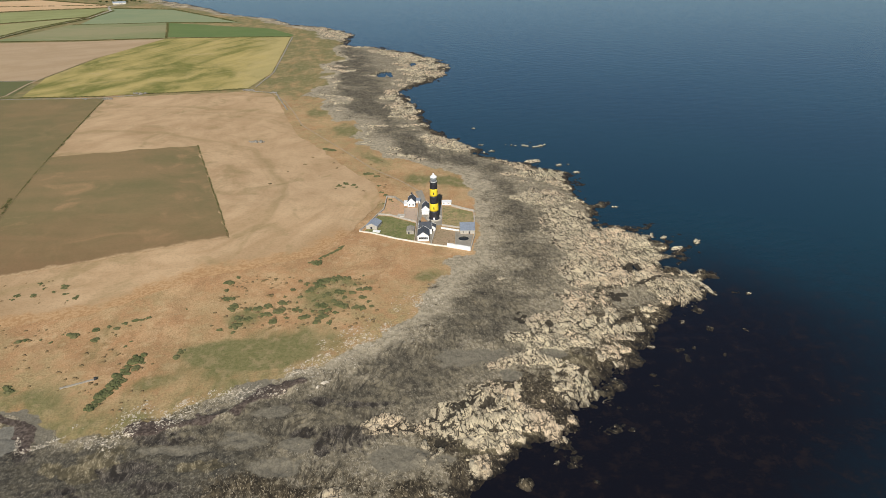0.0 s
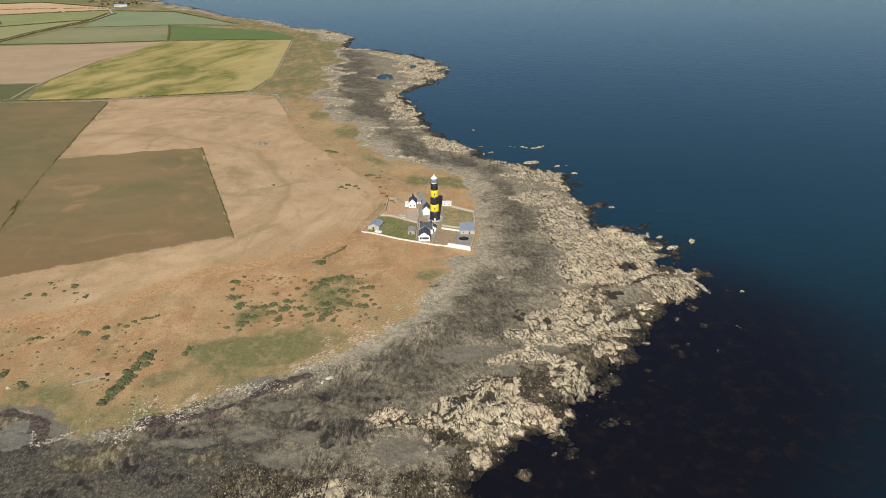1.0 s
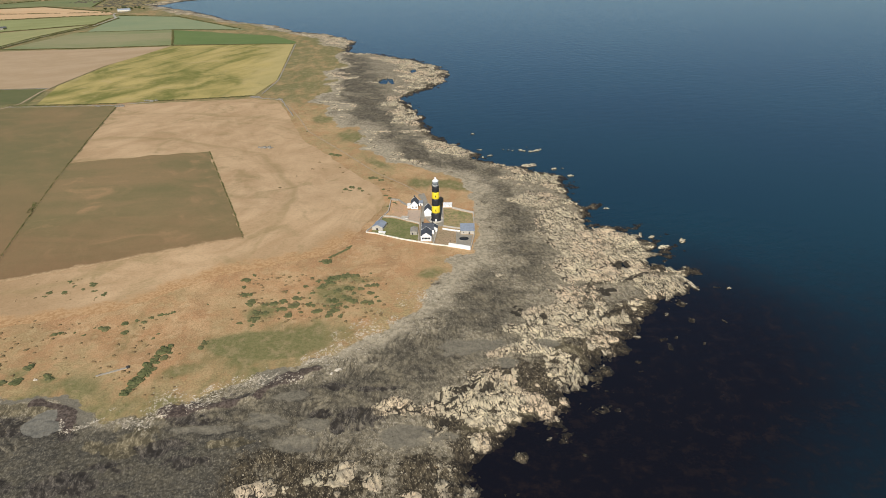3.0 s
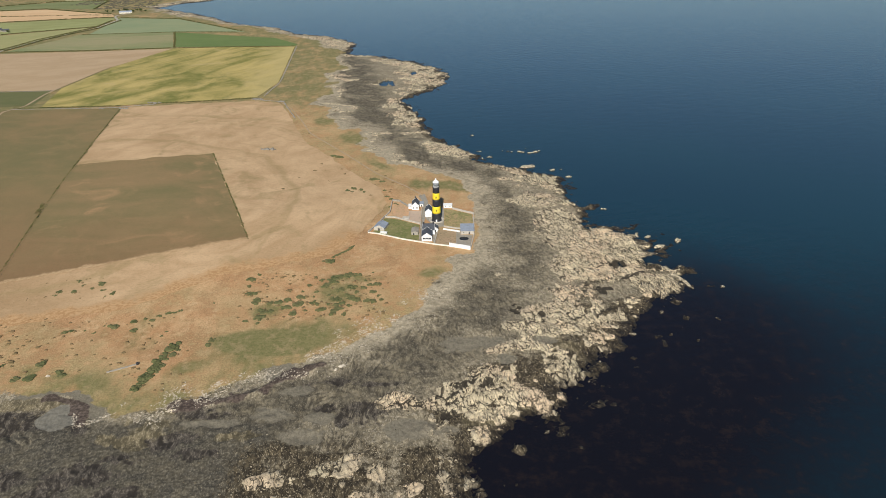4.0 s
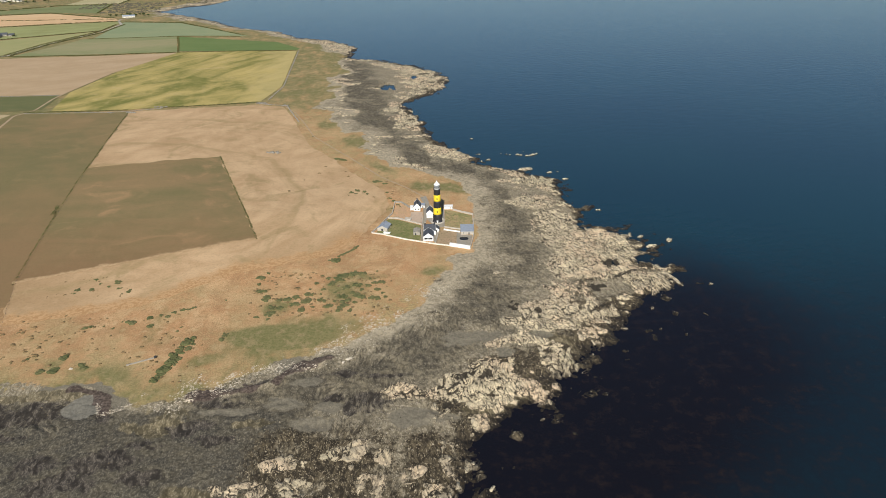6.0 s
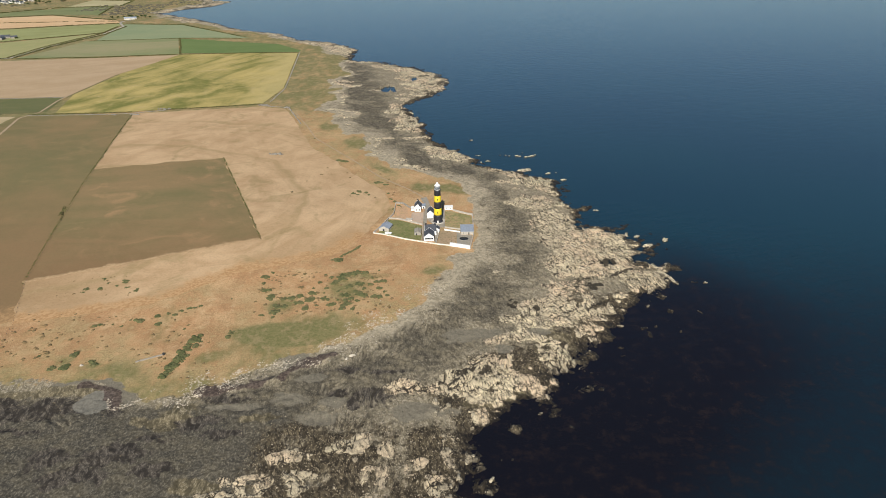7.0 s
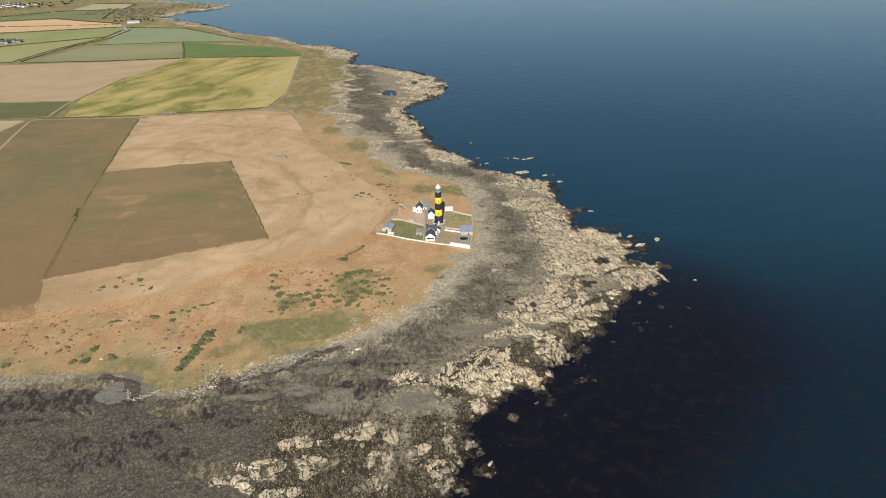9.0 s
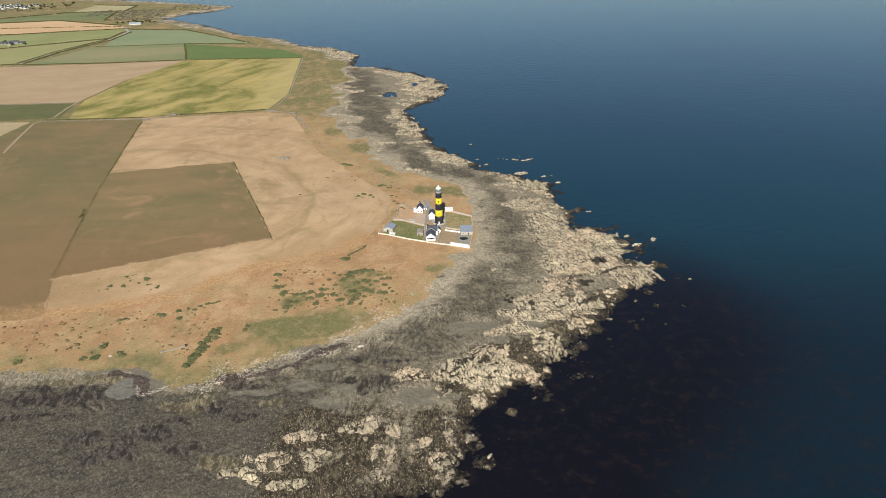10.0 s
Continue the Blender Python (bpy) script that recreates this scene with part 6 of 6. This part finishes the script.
thicket([(-79, -67), (-75, -61), (-70, -56), (-65, -47)], 1.8, "strip of green scrub along the edge of the pasture")
thicket([(-168, -225), (-165, -209), (-164, -195), (-159, -181)], 3.6, "thick dark gorse hedge down the slope")
hedge([(-250, 189), (-232, 147), (-212, 101), (-190, 50), (-170, 4), (-152, -39)], 1.0, "thin line of scrub along an old field bank", 0.3, 0.25)
hedge([(-446, 405), (-410, 255), (-373, 102), (-345, -8), (-320, -108)], 0.9, "low broken hedge along a wire fence", 0.45, 0.25)
hedge([(-361, 45), (-358, 33), (-354, 20)], 2.2, "dark clump of thorn on the fence line", 0.1)
hedge([(-600, 412), (-565, 414), (-500, 416), (-453, 418)], 1.5, "dark hedge along the edge of the crop", 0.2)
hedge([(-405, 428), (-370, 434), (-331, 441), (-272, 458)], 2.0, "dark hedge along the edge of the crop", 0.1)
hedge([(-556, 915), (-430, 914), (-303, 909)], 1.8, "thin dark hedge between two crops", 0.15, 0.4)
hedge([(-558, 925), (-590, 1020), (-634, 1140)], 2.0, "thick dark hedge between green fields", 0.05, 0.5)
hedge([(-846, 1124), (-740, 1133), (-636, 1144), (-480, 1120)], 1.5, "thin dark hedge between green fields", 0.15, 0.5)
hedge([(-920, 897), (-899, 893), (-720, 898), (-560, 918)], 1.5, "dark hedge along the top of the stubble", 0.12, 0.5)
hedge([(-905, 908), (-902, 1053), (-855, 1228), (-860, 1365)], 2.6, "thick dark roadside hedge", 0.05, 0.6)
hedge([(-921, 915), (-917, 1053), (-872, 1238), (-884, 1372)], 2.0, "thick dark roadside hedge", 0.15, 0.6)
hedge([(-1300, 812), (-951, 896), (-925, 900)], 2.0, "dark hedge between fields", 0.15, 0.6)
hedge([(-868, 1258), (-1083, 1121), (-1200, 1040)], 2.0, "dark hedge between fields", 0.15, 0.6)
hedge([(-1600, 1268), (-1225, 1366), (-900, 1441)], 2.6, "thin hedge under the stubble", 0.25, 0.6)
hedge([(-1650, 1420), (-1300, 1500), (-1010, 1500), (-940, 1485)], 2.5, "broken line of thorn across the stubble", 0.45, 0.6)
hedge([(-1700, 1545), (-1372, 1627), (-1215, 1664), (-950, 1515)], 2.6, "dark hedge along the top of the stubble", 0.15, 0.7)
hedge([(-880, 1422), (-711, 1386), (-600, 1270), (-470, 1130)], 2.5, "thin hedge above the coast", 0.3, 0.6)
hedge([(-1060, 1645), (-1125, 1895), (-1290, 1890), (-1445, 1740), (-1900, 1690)], 2.8, "dark hedge round a meadow", 0.2, 0.8)
hedge([(-1300, 2125), (-1125, 2065), (-1105, 1905)], 2.8, "dark hedge round a straw field", 0.2, 0.8)
field_wall([(-605, 527), (-733, 522), (-1100, 475)], "tumbled dry-stone wall below the stubble field")
field_wall([(-450, 410), (-405, 424), (-404, 430)], "tumbled dry-stone wall at a field corner")
field_wall([(-261, 470), (-258, 566), (-298, 905)], "tumbled dry-stone wall on the seaward side of the crop")
field_wall([(-600, 406), (-520, 408), (-448, 408)], "tumbled dry-stone wall across the head of the pasture")
field_wall([(-265, 447), (-225, 436), (-190, 345)], "tumbled dry-stone wall beside the track")


def heap(x, y, long, wide, count, size, label):
    rr = np.random.default_rng(int(abs(x * 7 + y)))
    spots = []
    for _ in range(count):
        px, py = x + rr.normal(0, long / 4), y + rr.normal(0, wide / 4)
        spots.append((px, py, height(px, py) + 0.3 + rr.uniform(0, size * 0.3), size * rr.uniform(0.5, 1.3), rr.uniform(0, 6.28), rr.normal(0, 0.25), rr.integers(0, 6)))
    return tagged(joined("stone_heap", BOULDERS, spots, FIELDSTONE), label, "stones", "stone heaps")


heap(-195, 206, 10, 5, 26, 2.6, "ruined heap of pale stones in the pasture")
heap(-187, 205, 4, 3, 8, 3.0, "ruined heap of pale stones in the pasture")
heap(-266, 450, 14, 7, 40, 2.6, "heap of cleared grey stones at the field edge")
heap(-228, 436, 10, 5, 16, 2.4, "heap of cleared grey stones beside the track")
heap(-440, 400, 12, 5, 20, 2.6, "heap of cleared grey stones at the field corner")
heap(-408, 430, 16, 6, 26, 2.6, "heap of cleared grey stones along the hedge")
heap(-470, 404, 8, 4, 10, 2.4, "heap of cleared grey stones at the field edge")

def wire_fence(line, label, step=6.0):
    """A stock fence: posts with three wires."""
    top = thing("wire_fence", line[0][0], line[0][1], height(*line[0]), 0, label, "fence")
    base = Vector((line[0][0], line[0][1], height(*line[0])))
    spots = [Vector((x, y, height(x, y) + 0.3)) - base for x, y in along(line, step)]
    me = bpy.data.meshes.new("post")
    bm = box(-0.08, 0.08, -0.08, 0.08, -0.4, 1.25, 0.02)
    bm.to_mesh(me)
    bm.free()
    me.materials.append(BARK)
    for p in spots:
        post = new("post", me)
        post.parent = top
        post.matrix_basis = Matrix.Translation(p) @ Matrix.Rotation(pick.uniform(0, 3), 4, "Z")
    for h in (0.35, 0.75, 1.12):
        bm = bmesh.new()
        for a, b in zip(spots, spots[1:]):
            rod(a + Vector((0, 0, h)), b + Vector((0, 0, h)), 0.012, 3, bm)
        part("wire", bm, IRON, top)
    return top


wire_fence([(-444, 404), (-371, 102), (-318, -108), (-296, -164), (-283, -216)], "wooden post and wire fence between two pastures")

# a long weathered beam lying in the grass
beam = thing("timber_beam", -183.5, -207, surface(-183.5, -207), 28, "long weathered grey timber beam lying in dry grass", "beam")
part("beam", box(-8.3, 8.3, -0.6, 0.6, 0.0, 0.6, 0.06), plain("bleached_timber", (0.36, 0.32, 0.25), (0.29, 0.255, 0.20), 1.2, 0.85, 0.2, (0.20, 0.17, 0.13)), beam)
part("end_block", box(8.0, 9.3, -0.8, 0.8, 0.0, 1.3, 0.1), IRON, beam, "dark block at one end")

# ---- far houses and trees ----
def far_house(x, y, long, wide, turn, label, tall=4.2, roof=SLATE, wall=WHITE):
    top = thing("farmhouse", x, y, height(x, y), turn, label, "house", "houses of the far village")
    a, b = long / 2, wide / 2
    ridge = tall + wide * 0.35
    bm = bmesh.new()
    ring = [(-b, -0.5), (b, -0.5), (b, tall), (0, ridge), (-b, tall)]
    f, g = [bm.verts.new((-a, u, v)) for u, v in ring], [bm.verts.new((a, u, v)) for u, v in ring]
    bm.faces.new(f)
    bm.faces.new(g)
    for k in range(5):
        bm.faces.new((f[k], g[k], g[(k + 1) % 5], f[(k + 1) % 5]))
    bmesh.ops.recalc_face_normals(bm, faces=bm.faces[:])
    part("wall", bm, wall, top)
    for s in (-1, 1):
        bm = bmesh.new()
        pts = [(0, ridge + 0.3), (s * (b + 0.4), tall - 0.14 + 0.3), (s * (b + 0.4), tall - 0.14), (0, ridge)]
        vs = [[bm.verts.new((w, u, v)) for u, v in pts] for w in (-a - 0.3, a + 0.3)]
        bm.faces.new(vs[0])
        bm.faces.new(vs[1])
        for i in range(4):
            bm.faces.new((vs[0][i], vs[1][i], vs[1][(i + 1) % 4], vs[0][(i + 1) % 4]))
        bmesh.ops.recalc_face_normals(bm, faces=bm.faces[:])
        part("roof", bm, roof, top)
    part("chimney", box(-a + 0.3, -a + 1.3, -0.5, 0.5, ridge - 0.5, ridge + 1.3), wall, top)
    for k in range(int(long / 3)):
        u = -a + 1.6 + k * 3.0
        for v in ((1.0, 2.2),) if tall < 4.5 else ((1.0, 2.2), (3.4, 4.5)):
            part("window", box(u - 0.5, u + 0.5, -b - 0.04, -b + 0.1, *v), GLASS_DARK, top)
    return top


def tree(x, y, tall, seed):
    rr = np.random.default_rng(seed)
    top = thing("tree", x, y, height(x, y), 0, "dark broad-leaved tree among the far houses", "tree", "trees of the far village")
    bm = turned([(0.45, -0.3), (0.3, tall * 0.25), (0.16, tall * 0.6)], 8)
    for k in range(4):
        a = rr.uniform(0, 6.28)
        rod((0, 0, tall * 0.3), (math.cos(a) * tall * 0.25, math.sin(a) * tall * 0.25, tall * 0.65), 0.12, 5, bm)
    part("trunk", bm, BARK, top)
    spots = [(rr.normal(0, tall * 0.2), rr.normal(0, tall * 0.2), tall * rr.uniform(0.35, 0.75), tall * rr.uniform(0.12, 0.24)) for _ in range(11)]
    vs, fs = leaf_cloud(rr, spots, 0.8)
    crown = new("crown", mesh_of("crown", vs, fs, TREE))
    crown.parent = top
    return top


vr = random.Random(11)
for k in range(46):
    x = vr.uniform(-1740, -1530)
    y = 2110 + (x + 1600) * 0.12 + vr.uniform(-75, 75)
    far_house(x, y, vr.uniform(9, 15), vr.uniform(6.5, 8), vr.choice((0, 20, 75, -15, 100)), "white village house with a slate roof far inland", vr.choice((3.4, 5.0)), SLATE, WALLWHITE)
for k in range(34):
    x = vr.uniform(-1760, -1380)
    tree(x, 2060 + (x + 1600) * 0.1 + vr.uniform(-80, 110), vr.uniform(6, 11), 300 + k)
for x, y, long, wide, turn in ((-1112, 1183, 24, 10, 10), (-1085, 1172, 18, 9, 95), (-1066, 1192, 14, 8, 20), (-1092, 1200, 22, 11, 12), (-1130, 1160, 16, 9, 60)):
    far_house(x, y, long, wide, turn, "grey stone farm building with a dark roof", 4.0, SLATE, STONE)
for x, y, long, wide, turn in ((-915, 1530, 34, 9, 15),):
    far_house(x, y, long, wide, turn, "long pale farm shed near the lane", 3.6, GREYROOF, WALLWHITE)
for k, (x, y) in enumerate(((-965, 1560), (-950, 1568), (-935, 1574), (-915, 1572), (-900, 1576), (-885, 1566), (-865, 1548), (-980, 1556), (-925, 1562), (-905, 1560), (-1140, 1190), (-1120, 1205), (-1050, 1175))):
    tree(x, y, 7 + k % 3, 500 + k)


# dark scrub on the far headland
scrub = []
sr = random.Random(23)
for x0, x1, y0, y1, count in ((-1190, -930, 1760, 1930, 460), (-1060, -900, 1640, 1760, 160), (-1760, -1480, 1960, 2080, 220), (-980, -800, 1880, 2060, 110)):
    for k in range(count):
        x, y = sr.uniform(x0, x1), sr.uniform(y0, y1)
        scrub.append((x, y, height(x, y) - 0.4, sr.uniform(1.5, 5.0), sr.uniform(0, 6.28), 0.0, sr.randrange(4)))
tagged(joined("far_scrub", [cushion_mesh(70 + k) for k in range(4)], scrub, SCRUB), "dark brown scrub on a far headland", "scrub", kind="stuff")
